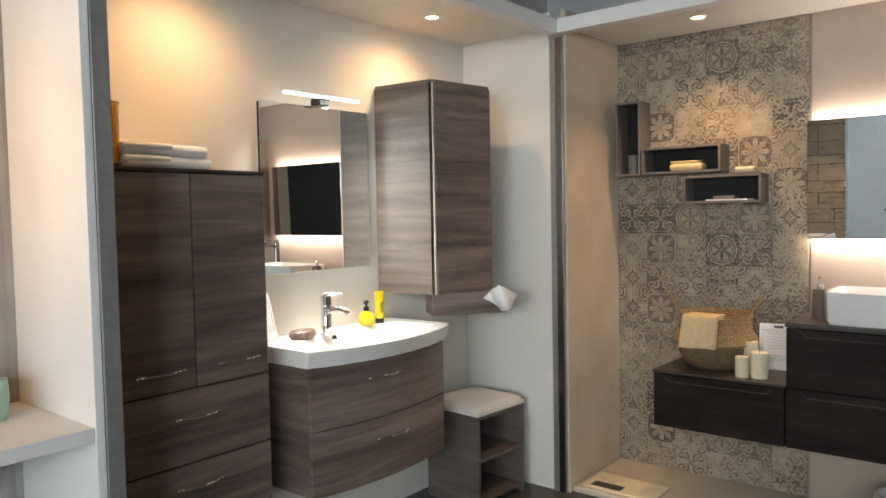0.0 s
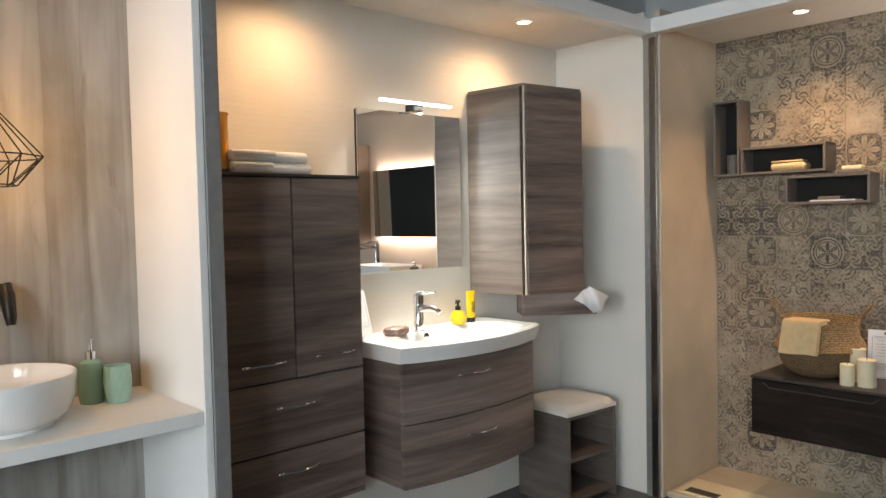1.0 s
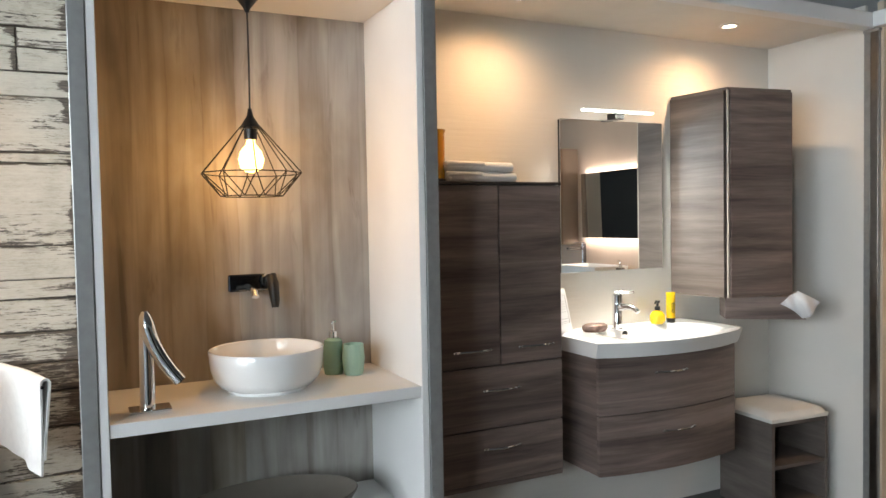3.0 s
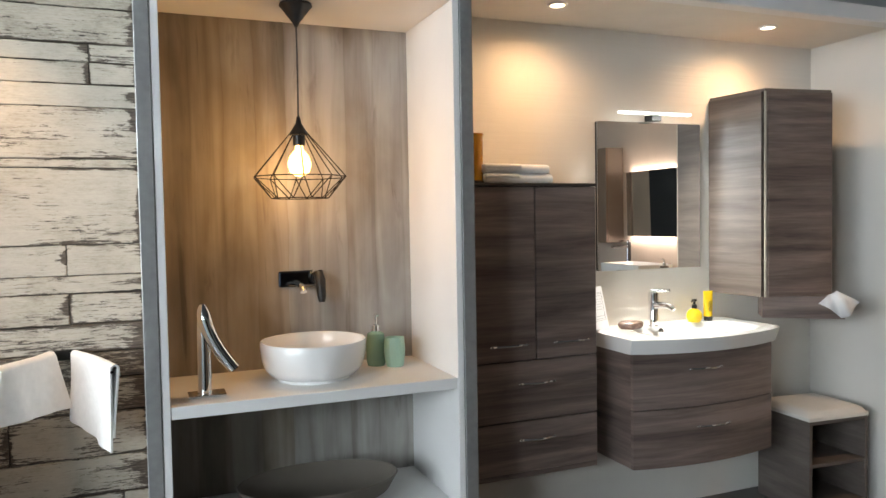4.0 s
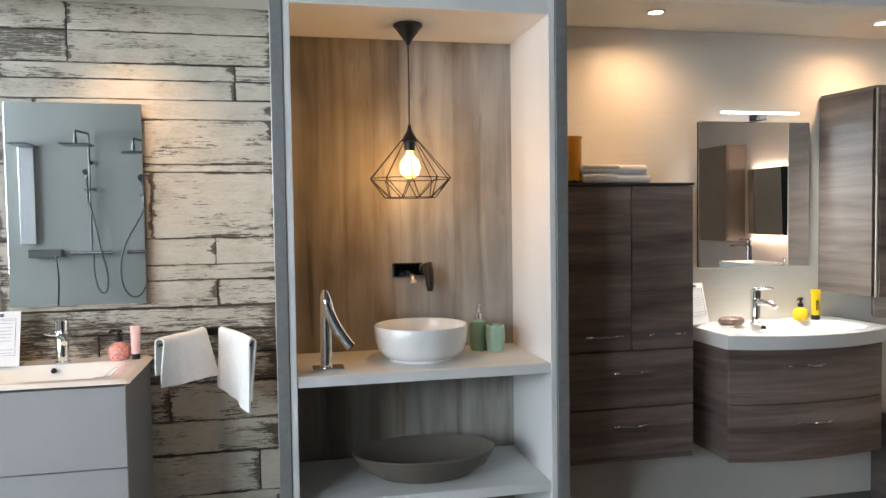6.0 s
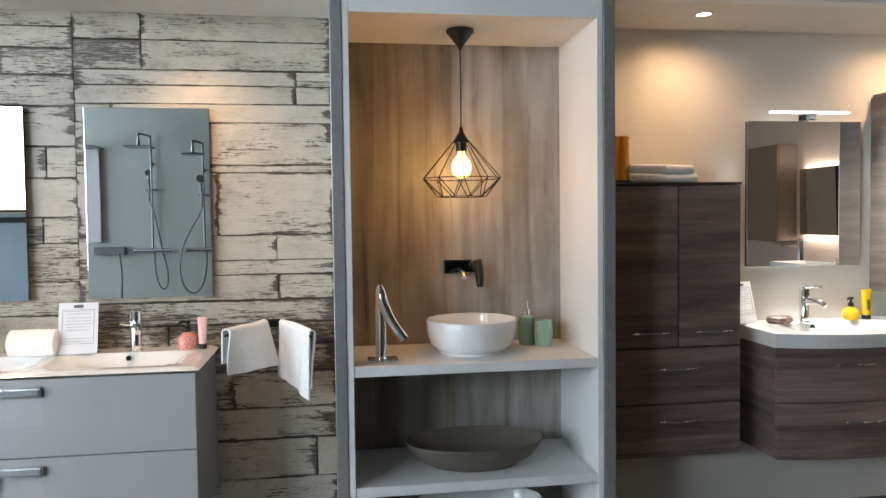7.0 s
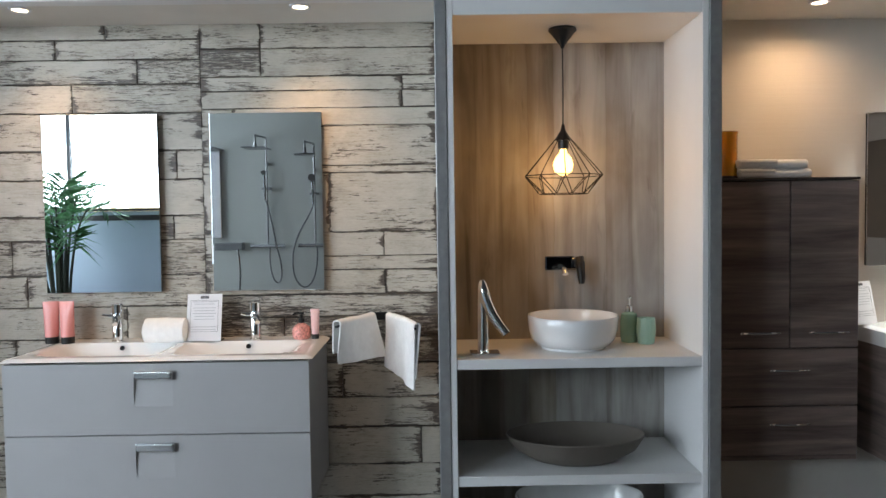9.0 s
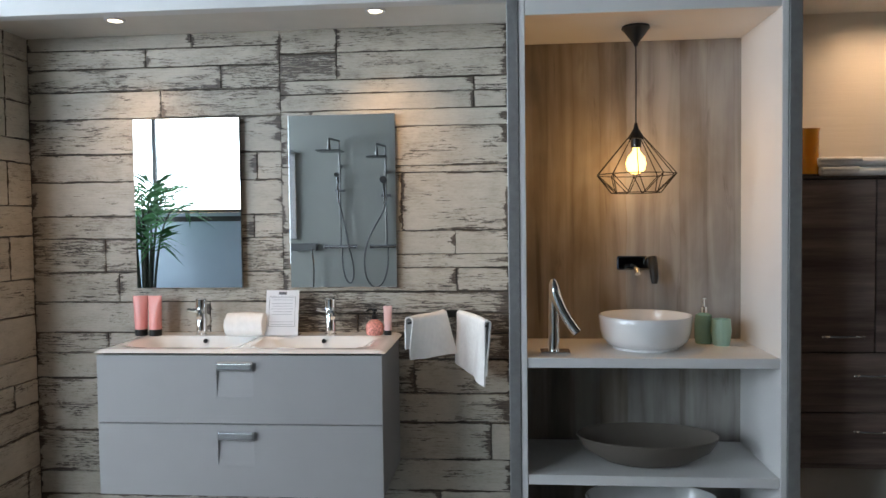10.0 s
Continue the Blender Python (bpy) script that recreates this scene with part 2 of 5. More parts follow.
def weathered(name):
    """Bleached vertical boards printed on one panel: tan boards that pass into grey ones, smoky bands, dark drawn-out veins."""
    m, n, ln, b = material(name)
    M = lambda op, a, c=None: mathn(n, ln, op, a, c)
    tc = n.new("ShaderNodeTexCoord")
    sp = n.new("ShaderNodeSeparateXYZ")
    ln.new(tc.outputs["Object"], sp.inputs[0])
    wav = noise_tex(n, ln, mapped(n, ln, (2, 1, 1.5)), 2.0, 3)
    col = M("DIVIDE", M("ADD", sp.outputs[0], M("MULTIPLY", wav, 0.03)), 0.118)
    wn2 = n.new("ShaderNodeTexWhiteNoise")
    wn2.noise_dimensions = "1D"
    ln.new(M("FLOOR", col), wn2.inputs["W"])
    seam = M("POWER", M("ABSOLUTE", M("SUBTRACT", M("MULTIPLY", M("FRACT", col), 2.0), 1.0)), 9.0)
    band = noise_tex(n, ln, mapped(n, ln, (6.5, 1, 0.45)), 1.8, 3, 0.5, 0.7)
    vein = noise_tex(n, ln, mapped(n, ln, (9, 1, 1.1)), 1.5, 5, 0.6, 1.0)
    fine = noise_tex(n, ln, mapped(n, ln, (120, 1, 5)), 1.5, 3, 0.6)
    cloud = noise_tex(n, ln, mapped(n, ln, (4.0, 1, 1.7)), 1.6, 4, 0.5, 0.25)
    h = M("ADD", M("MULTIPLY", band, 0.6), M("MULTIPLY", cloud, 0.4))
    h = M("ADD", h, M("MULTIPLY", M("SUBTRACT", wn2.outputs["Value"], 0.5), 0.07))
    h = M("ADD", h, M("MULTIPLY", M("SUBTRACT", fine, 0.5), 0.05))
    cl = n.new("ShaderNodeClamp")
    ln.new(M("MULTIPLY", M("SUBTRACT", 0.4, vein), 5.0), cl.inputs[0])
    h = M("SUBTRACT", h, M("MULTIPLY", cl.outputs[0], 0.2))
    h = M("SUBTRACT", h, M("MULTIPLY", seam, M("MULTIPLY", cloud, 0.1)))
    tan = ramp(n, ln, h, [(0.28, (0.12, 0.098, 0.076)), (0.42, (0.23, 0.194, 0.155)), (0.53, (0.325, 0.28, 0.23)), (0.66, (0.42, 0.372, 0.315))])
    grey = ramp(n, ln, h, [(0.28, (0.12, 0.104, 0.09)), (0.41, (0.23, 0.21, 0.19)), (0.52, (0.33, 0.31, 0.288)), (0.64, (0.43, 0.412, 0.39))])
    side = n.new("ShaderNodeClamp")
    ln.new(M("ADD", M("MULTIPLY", M("SUBTRACT", sp.outputs[0], 0.16), 2.6), M("ADD", M("MULTIPLY", M("SUBTRACT", cloud, 0.5), 2.2), M("ADD", M("SUBTRACT", wn2.outputs["Value"], 0.5), 0.4))), side.inputs[0])
    mx = n.new("ShaderNodeMix")
    mx.data_type = "RGBA"
    ln.new(side.outputs[0], mx.inputs[0])
    ln.new(tan, mx.inputs[6])
    ln.new(grey, mx.inputs[7])
    ln.new(mx.outputs[2], b.inputs["Base Color"])
    b.inputs["Roughness"].default_value = 0.42
    bump(n, ln, b, h, 0.12, 0.001)
    return m


def glow(name, colour, strength):
    m, n, ln, b = material(name)
    b.inputs["Base Color"].default_value = (*colour, 1)
    b.inputs["Emission Color"].default_value, b.inputs["Emission Strength"].default_value = (*colour, 1), strength
    return m


def glass(name, colour, rough=0.02):
    m, n, ln, b = material(name)
    b.inputs["Base Color"].default_value = (*colour, 1)
    b.inputs["Transmission Weight"].default_value, b.inputs["Roughness"].default_value = 1.0, rough
    return m


def mirror_mat(name, tint=(0.86, 0.88, 0.88)):
    m, n, ln, b = material(name)
    b.inputs["Base Color"].default_value = (*tint, 1)
    b.inputs["Metallic"].default_value, b.inputs["Roughness"].default_value = 1.0, 0.004
    return m


def woven(name, c0, c1, scale=90):
    m, n, ln, b = material(name)
    v = mapped(n, ln, (1, 1, 1))
    wv = n.new("ShaderNodeTexWave")
    wv.bands_direction = "Z"
    wv.inputs["Scale"].default_value, wv.inputs["Distortion"].default_value = scale * 0.35, 7.0
    wv.inputs["Detail Scale"].default_value = 4.0
    ln.new(v, wv.inputs["Vector"])
    f = mathn(n, ln, "ADD", mathn(n, ln, "MULTIPLY", wv.outputs["Fac"], 0.6), mathn(n, ln, "MULTIPLY", noise_tex(n, ln, v, scale), 0.5))
    ln.new(ramp(n, ln, f, [(0.25, c0), (0.8, c1)]), b.inputs["Base Color"])
    b.inputs["Roughness"].default_value = 0.85
    bump(n, ln, b, f, 0.6, 0.004)
    return m


def ribbed_paint(name, colour):
    """Cream tile with fine horizontal waves."""
    m, n, ln, b = material(name)
    v = mapped(n, ln, (1.2, 1.2, 26))
    f = noise_tex(n, ln, v, 2.0, 3, 0.5, 0.4)
    g = noise_tex(n, ln, mapped(n, ln, (1, 1, 1)), 1.3)
    lo, hi = tuple(c * 0.95 for c in colour), tuple(min(1, c * 1.03) for c in colour)
    ln.new(ramp(n, ln, g, [(0.3, lo), (0.7, hi)]), b.inputs["Base Color"])
    b.inputs["Roughness"].default_value = 0.42
    bump(n, ln, b, f, 0.35, 0.004)
    return m


WHITE_WALL = ribbed_paint("cream_wave_tile", (0.74, 0.71, 0.66))
SIDE_WALL = plain("white_side_wall", (0.77, 0.74, 0.69), 0.45, vary=0.03, scale=2.0)
CREAM = plain("cream_shower_wall", (0.6, 0.5, 0.385), 0.35, vary=0.12, scale=2.5)
BEIGE = plain("beige_wall", (0.43, 0.34, 0.275), 0.5, vary=0.06, scale=2.0)
CEIL = plain("matt_ceiling_paint", (0.76, 0.73, 0.68), 0.7, vary=0.03)
SHOP_CEIL = plain("grey_shop_ceiling", (0.16, 0.17, 0.18), 0.8, vary=0.05)
BEAM = plain("white_beam_laminate", (0.8, 0.8, 0.8), 0.4, vary=0.02)
NICHE = plain("white_laminate", (0.76, 0.755, 0.74), 0.38, vary=0.025, scale=3.0)
FLOOR = plain("dark_grey_floor_tile", (0.075, 0.07, 0.07), 0.35, vary=0.2, scale=5.0, bumpy=0.1)
DARK_CHROME = plain("dark_chrome", (0.22, 0.22, 0.23), 0.08, 1.0, vary=0.05)
ALU = plain("brushed_aluminium", (0.34, 0.34, 0.335), 0.42, 0.55, vary=0.08, scale=30)
BRONZE = plain("dark_bronze_profile", (0.2, 0.18, 0.16), 0.3, 1.0, vary=0.1, scale=30)
HOSE = plain("steel_hose", (0.16, 0.16, 0.165), 0.45, 0.6, vary=0.1, scale=60)
SATIN = plain("satin_chrome", (0.25, 0.255, 0.26), 0.28, 0.9, vary=0.05)
GRIP = plain("brushed_chrome_grip", (0.86, 0.87, 0.88), 0.22, 1.0, vary=0.03, scale=30)
CHROME = plain("chrome", (0.82, 0.83, 0.84), 0.06, 1.0, vary=0.02)
PLANK = whitewash("whitewashed_board", 0.43)
PLANK_BARE = whitewash("bare_whitewashed_board", 0.52)
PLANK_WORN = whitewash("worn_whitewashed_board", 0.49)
GROUT = plain("dark_joint", (0.1, 0.09, 0.08), 0.9, vary=0.2)
TILES = {"F": ornament("flower_tile", "flower", 1.35), "R": ornament("ring_tile", "ring", 1.2), "W": ornament("curl_tile", "curl", 1.3),
         "S": ornament("scroll_tile", "scroll", 1.15), "A": ornament("arc_tile", "arcs", 1.2), "E": ornament("rubbed_tile", "scroll", 0.5)}
TILE_JOINT = plain("pale_joint", (0.3, 0.26, 0.2), 0.9, vary=0.1)
NICHE_WOOD = weathered("bleached_oak_panel")
C_WOOD = wood("grey_brown_elm_decor", (0.064, 0.046, 0.04), (0.16, 0.119, 0.105), (0.275, 0.213, 0.188), "h", 16.0, 2.7, 0.42, 6.0, 22, 0.2, coat=0.18, streak=0.2)
C_WOOD.node_tree.nodes["Principled BSDF"].inputs["Specular IOR Level"].default_value = 0.5
C_WOOD.node_tree.nodes["Principled BSDF"].inputs["Coat Roughness"].default_value = 0.3
# Elm decor, coated, its grain greyed to carry the pale wall's reflection.
C_WOOD_SHEEN = wood("pale_sheen_elm_decor", (0.075, 0.056, 0.047), (0.15, 0.12, 0.104), (0.24, 0.2, 0.175), "h", 16.0, 2.7, 0.4, 6.0, 22, 0.24, coat=0.35, streak=0.2)
C_WOOD_SHEEN.node_tree.nodes["Principled BSDF"].inputs["Coat Roughness"].default_value = 0.34
STOOL_WOOD = wood("taupe_elm_decor", (0.085, 0.068, 0.06), (0.115, 0.094, 0.083), (0.155, 0.13, 0.115), "h", 10.0, 3.0, 0.42, 6.0, 22, 0.2)
D_WOOD = wood("dark_wenge_decor", (0.01, 0.007, 0.006), (0.018, 0.0125, 0.0105), (0.032, 0.023, 0.019), "h", 9, 3.0, 0.55, 6.0, 50, 0.2)
D_WOOD.node_tree.nodes["Principled BSDF"].inputs["Specular IOR Level"].default_value = 0.12
D_TOP = plain("dark_stone_top", (0.05, 0.043, 0.04), 0.4, vary=0.15, scale=20)
EDGE_BAND = plain("pale_edge_band", (0.5, 0.45, 0.38), 0.45, vary=0.05)
TAN_PANEL = plain("tan_display_panel", (0.46, 0.33, 0.22), 0.5, vary=0.06, scale=2.0)
TAUPE = plain("taupe_laminate", (0.16, 0.14, 0.125), 0.5, vary=0.08, scale=8)
BLACK_IN = plain("near_black_matt", (0.011, 0.01, 0.009), 0.8, vary=0.1)
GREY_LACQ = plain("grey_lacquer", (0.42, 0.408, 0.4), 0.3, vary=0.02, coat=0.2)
# vanity body and side panels, a darker grey than the drawer fronts
GREY_SIDE = plain("darker_grey_side", (0.25, 0.24, 0.235), 0.45, vary=0.04)
CERAMIC = plain("white_glazed_ceramic", (0.82, 0.82, 0.81), 0.1, vary=0.01, coat=0.6)
TAUPE_BOWL = plain("taupe_matt_ceramic", (0.135, 0.115, 0.095), 0.5, vary=0.06)
BLACK = plain("black_plastic", (0.012, 0.012, 0.012), 0.35, vary=0.1)
BLACK_WIRE = plain("black_wire", (0.005, 0.0045, 0.004), 0.85, 0.0, vary=0.1)
MINT = plain("mint_ceramic", (0.36, 0.56, 0.46), 0.35, vary=0.05)
MINT_DARK = plain("mint_glass", (0.24, 0.4, 0.31), 0.22, vary=0.06)
TERRY = plain("white_terry_cloth", (0.9, 0.89, 0.87), 0.95, vary=0.04, scale=40, bumpy=0.3, bump_scale=260)
CREAM_CLOTH = plain("cream_cloth", (0.68, 0.5, 0.28), 0.95, vary=0.08, scale=40, bumpy=0.6, bump_scale=300)
CUSHION = plain("white_leatherette", (0.72, 0.7, 0.66), 0.5, vary=0.04, bumpy=0.15, bump_scale=200)
PAPER = plain("white_paper", (0.78, 0.78, 0.8), 0.6, vary=0.02)
INK = plain("grey_ink", (0.12, 0.12, 0.13), 0.7, vary=0.1)
BROWN_SIDE = plain("brown_cabinet_side", (0.2, 0.155, 0.122), 0.35, vary=0.05)
PRINT = plain("pale_grey_print", (0.42, 0.42, 0.45), 0.7, vary=0.05)
YELLOW = plain("yellow_plastic", (0.8, 0.52, 0.02), 0.25, vary=0.05)
AMBER = plain("amber_glass_jar", (0.86, 0.48, 0.04), 0.12, vary=0.12, coat=0.5)
AMBER.node_tree.nodes["Principled BSDF"].inputs["Transmission Weight"].default_value = 0.6
PINK = plain("coral_pink_plastic", (0.78, 0.3, 0.27), 0.3, vary=0.05)
PINK_SPECK = plain("speckled_coral_glass", (0.75, 0.3, 0.26), 0.25, vary=0.45, scale=110)
PALE_PINK = plain("pale_pink_plastic", (0.8, 0.5, 0.47), 0.3, vary=0.05)
WAX = plain("ivory_wax", (0.78, 0.68, 0.48), 0.5, vary=0.05)
STONE_SOAP = plain("brown_marbled_stone", (0.2, 0.13, 0.11), 0.25, vary=0.5, scale=45)
SEAGRASS = woven("seagrass_weave", (0.17, 0.095, 0.04), (0.46, 0.29, 0.14))
SEAGRASS_DARK = woven("brown_seagrass_weave", (0.1, 0.06, 0.03), (0.24, 0.15, 0.075))
TRAY = plain("cream_mineral_tray", (0.56, 0.48, 0.37), 0.5, vary=0.06, bumpy=0.2)
SHOWER_WALL = plain("grey_glass_panel", (0.48, 0.5, 0.47), 0.25, vary=0.03, scale=2)
BLUE_WALL = plain("blue_grey_panel", (0.3, 0.37, 0.44), 0.4, vary=0.04, scale=2)
SHOP_WALL = plain("light_shop_wall", (0.52, 0.52, 0.52), 0.7, vary=0.03)
MIRROR = mirror_mat("mirror_silver")
LEAF = plain("palm_leaf", (0.04, 0.15, 0.045), 0.45, vary=0.35, scale=12)
STEM = plain("palm_stem", (0.02, 0.026, 0.013), 0.6, vary=0.3)
BULB = glow("warm_bulb_glow", (1.0, 0.62, 0.22), 6.0)
SPOT_GLOW = glow("spot_glow", (1.0, 0.8, 0.55), 14.0)
LED = glow("cool_led_glow", (1.0, 0.92, 0.9), 7.0)
LED_C = glow("neutral_led_glow", (0.93, 1.0, 0.98), 5.0)
GLASS = glass("clear_glass", (0.97, 0.98, 0.98))

# ---- mesh helpers ----


def part(name, bm, mat, parent=None, label="", smooth=False):
    me = bpy.data.meshes.new(name)
    bmesh.ops.recalc_face_normals(bm, faces=bm.faces[:])
    bm.to_mesh(me)
    bm.free()
    if smooth:
        for p in me.polygons:
            p.use_smooth = True
        me.set_sharp_from_angle(angle=radians(38))
    me.materials.append(mat)
    ob = new(name, me)
    if parent is not None:
        ob.parent = parent
    if label:
        ob["label"] = label
    return ob


def thing(name, x, y, z, label, category, group="", rz=0.0):
    ob = new(name)
    ob.empty_display_size = 0.05
    ob.matrix_world = pose(x, y, z, 0, 0, rz)
    return tagged(ob, label, category, group)


def structure(name, bm, mat, label, category, smooth=False):
    return tagged(part(name, bm, mat, None, "", smooth), label, category, "", "structure")


def box(x0, x1, y0, y1, z0, z1, bevel=0.0, bm=None, segs=2):
    bm = bm or bmesh.new()
    r = bmesh.ops.create_cube(bm, size=1.0)
    m = Matrix.Translation(((x0 + x1) / 2, (y0 + y1) / 2, (z0 + z1) / 2)) @ Matrix.Diagonal((abs(x1 - x0), abs(y1 - y0), abs(z1 - z0), 1))
    bmesh.ops.transform(bm, matrix=m, verts=r["verts"])
    if bevel:
        edges = list({e for v in r["verts"] for e in v.link_edges})
        bmesh.ops.bevel(bm, geom=edges, offset=bevel, segments=segs, affect="EDGES", profile=0.5)
    return bm


def lathe(profile, segs=40, bm=None, sx=1.0, sy=1.0, centre=(0, 0, 0), wobble=None):
    """Turns a profile of (radius, z) round the z axis."""
    bm = bm or bmesh.new()
    rings = []
    for r, z in profile:
        if r < 1e-6:
            rings.append([bm.verts.new((centre[0], centre[1], centre[2] + z))])
        else:
            row = []
            for i in range(segs):
                a = 2 * math.pi * i / segs
                k = wobble(a, z) if wobble else 1.0
                row.append(bm.verts.new((centre[0] + r * k * sx * math.cos(a), centre[1] + r * k * sy * math.sin(a), centre[2] + z)))
            rings.append(row)
    for a, b in zip(rings, rings[1:]):
        if len(a) == len(b) == 1:
            continue
        for i in range(segs):
            j = (i + 1) % segs
            if len(a) == 1:
                bm.faces.new((a[0], b[i], b[j]))
            elif len(b) == 1:
                bm.faces.new((a[j], a[i], b[0]))
            else:
                bm.faces.new((a[j], a[i], b[i], b[j]))
    return bm


def tube(points, r, segs=10, bm=None, radii=None):
    """A round bar along points."""
    bm = bm or bmesh.new()
    pts = [Vector(p) for p in points]
    rings = []
    for i, p in enumerate(pts):
        d = (pts[min(i + 1, len(pts) - 1)] - pts[max(i - 1, 0)]).normalized()
        a = d.orthogonal().normalized() if i == 0 else (side - d * side.dot(d)).normalized()
        side = a
        b = d.cross(a)
        q = radii[i] if radii else r
        rings.append([bm.verts.new(p + q * (math.cos(2 * math.pi * k / segs) * a + math.sin(2 * math.pi * k / segs) * b)) for k in range(segs)])
    for s, t in zip(rings, rings[1:]):
        for k in range(segs):
            bm.faces.new((s[k], s[(k + 1) % segs], t[(k + 1) % segs], t[k]))
    bm.faces.new(rings[0][::-1])
    bm.faces.new(rings[-1])
    return bm


def curve(a, b, c, d, n=14):
    """Points on a cubic curve."""
    a, b, c, d = map(Vector, (a, b, c, d))
    return [a * (1 - t) ** 3 + b * 3 * t * (1 - t) ** 2 + c * 3 * t * t * (1 - t) + d * t ** 3 for t in (i / n for i in range(n + 1))]


def prism(poly, z0, z1, bevel=0.0, bm=None):
    """An upright prism over a plan polygon."""
    bm = bm or bmesh.new()
    lo = [bm.verts.new((x, y, z0)) for x, y in poly]
    hi = [bm.verts.new((x, y, z1)) for x, y in poly]
    faces = [bm.faces.new(lo[::-1]), bm.faces.new(hi)]
    for i in range(len(poly)):
        j = (i + 1) % len(poly)
        faces.append(bm.faces.new((lo[i], lo[j], hi[j], hi[i])))
    if bevel:
        edges = list({e for f in faces for e in f.edges})
        bmesh.ops.bevel(bm, geom=edges, offset=bevel, segments=2, affect="EDGES", profile=0.5)
    return bm


def grid(fn, nu, nv, thick=0.0):
    """A sheet from fn(u, v), given thickness along its normals."""
    bm = bmesh.new()
    vs = [[bm.verts.new(fn(i / nu, j / nv)) for j in range(nv + 1)] for i in range(nu + 1)]
    for i in range(nu):
        for j in range(nv):
            bm.faces.new((vs[i][j], vs[i + 1][j], vs[i + 1][j + 1], vs[i][j + 1]))
    if thick:
        bmesh.ops.recalc_face_normals(bm, faces=bm.faces[:])
        bmesh.ops.solidify(bm, geom=bm.faces[:], thickness=thick)
    return bm


def ball(r, x, y, z, bm=None, sz=1.0):
    bm = bm or bmesh.new()
    s = bmesh.ops.create_uvsphere(bm, u_segments=16, v_segments=10, radius=r)
    bmesh.ops.transform(bm, matrix=Matrix.Translation((x, y, z)) @ Matrix.Diagonal((1, 1, sz, 1)), verts=s["verts"])
    return bm

# ---- large structure ----
AL, AR, AY = -2.56, -0.31, 2.473          # boarded bay: left face, right end, tile face
NL, NR, NF, NB = -0.242, 0.72, 2.04, 2.53  # niche
CR, CY = 3.06, 2.61                        # bay with the elm furniture
DX, DY = 3.63, 1.975                       # bay with the ornament tiles
BACK, LEFT, RIGHT = -2.4, -5.2, 4.6
TOP = 3.0

structure("floor", box(LEFT, RIGHT, BACK - 0.1, 3.0, -0.1, 0.0), FLOOR, "dark grey tiled shop floor", "floor")
structure("ceiling", box(LEFT, RIGHT, BACK - 0.1, 3.0, TOP, TOP + 0.1), SHOP_CEIL, "dark grey shop ceiling above the displays", "ceiling")
structure("wall_bay_boards", box(AL - 0.12, AR, AY + 0.012, AY + 0.13, 0, 2.36), GROUT, "wall behind whitewashed board tiles", "wall")
structure("wall_bay_boards_side", box(AL - 0.13, AL - 0.012, 2.0, AY + 0.008, 0, 2.36), GROUT, "side wall behind whitewashed board tiles", "wall")
structure("wall_elm_bay", box(0.77, CR + 0.03, CY, CY + 0.12, 0, 2.42), WHITE_WALL, "cream wavy tiled wall behind elm furniture", "wall")
structure("wall_elm_bay_side", box(CR, CR + 0.0195, DY + 0.0835, CY - 0.002, 0, 2.42), SIDE_WALL, "white painted side wall beside the stool", "wall")
structure("wall_shower_side", box(CR + 0.0075, DX + 0.1, DY, DY + 0.03, 0, 2.42), CREAM, "cream shower side wall", "wall")
structure("wall_ornament", box(DX + 0.012, DX + 0.13, 0.99, DY - 0.002, 0, 2.42), TILE_JOINT, "wall behind ornament tiles", "wall")
structure("wall_beige", box(DX + 0.004, DX + 0.13, -1.2, 0.988, 0, 2.42), BEIGE, "plain beige wall behind lit mirror", "wall")
for nm, b in (("wall_shop_end", (1.22, 3.0, 0, TOP)), ("wall_shop_end_corner", (BACK, -2.18, 0, TOP)), ("wall_shop_end_sill", (-2.178, 1.218, 0, 0.38)), ("wall_shop_end_head", (-2.178, 1.218, 2.72, TOP))):
    structure(nm, box(LEFT - 0.1, LEFT, *b), PAPER, "light grey shop end wall beside the shopfront", "wall")
front = tagged(new("window_2"), "wide shopfront window with slim dark frames", "window", "", "structure")
front.matrix_world = pose(LEFT - 0.05, -0.48, 0.38)
for y in (-1.67, -0.57, 0.53, 1.67):
    part("window_frame", box(-0.03, 0.03, y - 0.025, y + 0.025, 0, 2.34), BLACK, front)
for y0, y1 in ((-1.64, -0.6), (-0.54, 0.5), (0.56, 1.64)):
    pane = part("pane", box(-0.004, 0.004, y0, y1, 0, 2.34), GLASS, front)
    pane.visible_shadow = False
structure("wall_shop_far", box(LEFT, RIGHT, 3.0, 3.1, 0, TOP), SHOP_WALL, "shop wall behind the displays", "wall")
structure("wall_shop_side", box(RIGHT, RIGHT + 0.1, BACK, 3.0, 0, TOP), SHOP_WALL, "light shop side wall", "wall")
structure("wall_showers", box(-3.15, RIGHT, BACK - 0.1, BACK, 0, TOP), SHOWER_WALL, "grey glass-clad wall with shower columns", "wall")
structure("wall_panel_dark", box(-0.6, 1.35, BACK + 0.002, BACK + 0.03, 0, 2.35), BLACK_IN, "black display panel on the rear wall", "panel")
structure("wall_panel_brown", box(1.352, 4.4, BACK + 0.002, BACK + 0.03, 0, 2.35), TAN_PANEL, "brown display panel on the rear wall", "panel")
structure("wall_under_window", box(LEFT, -3.152, BACK - 0.1, BACK, 0, 1.56), BLUE_WALL, "blue-grey panel under the shop window", "wall")
structure("wall_over_window", box(LEFT, -3.152, BACK - 0.1, BACK, 2.85, TOP), SHOP_WALL, "wall strip over the shop window", "wall")

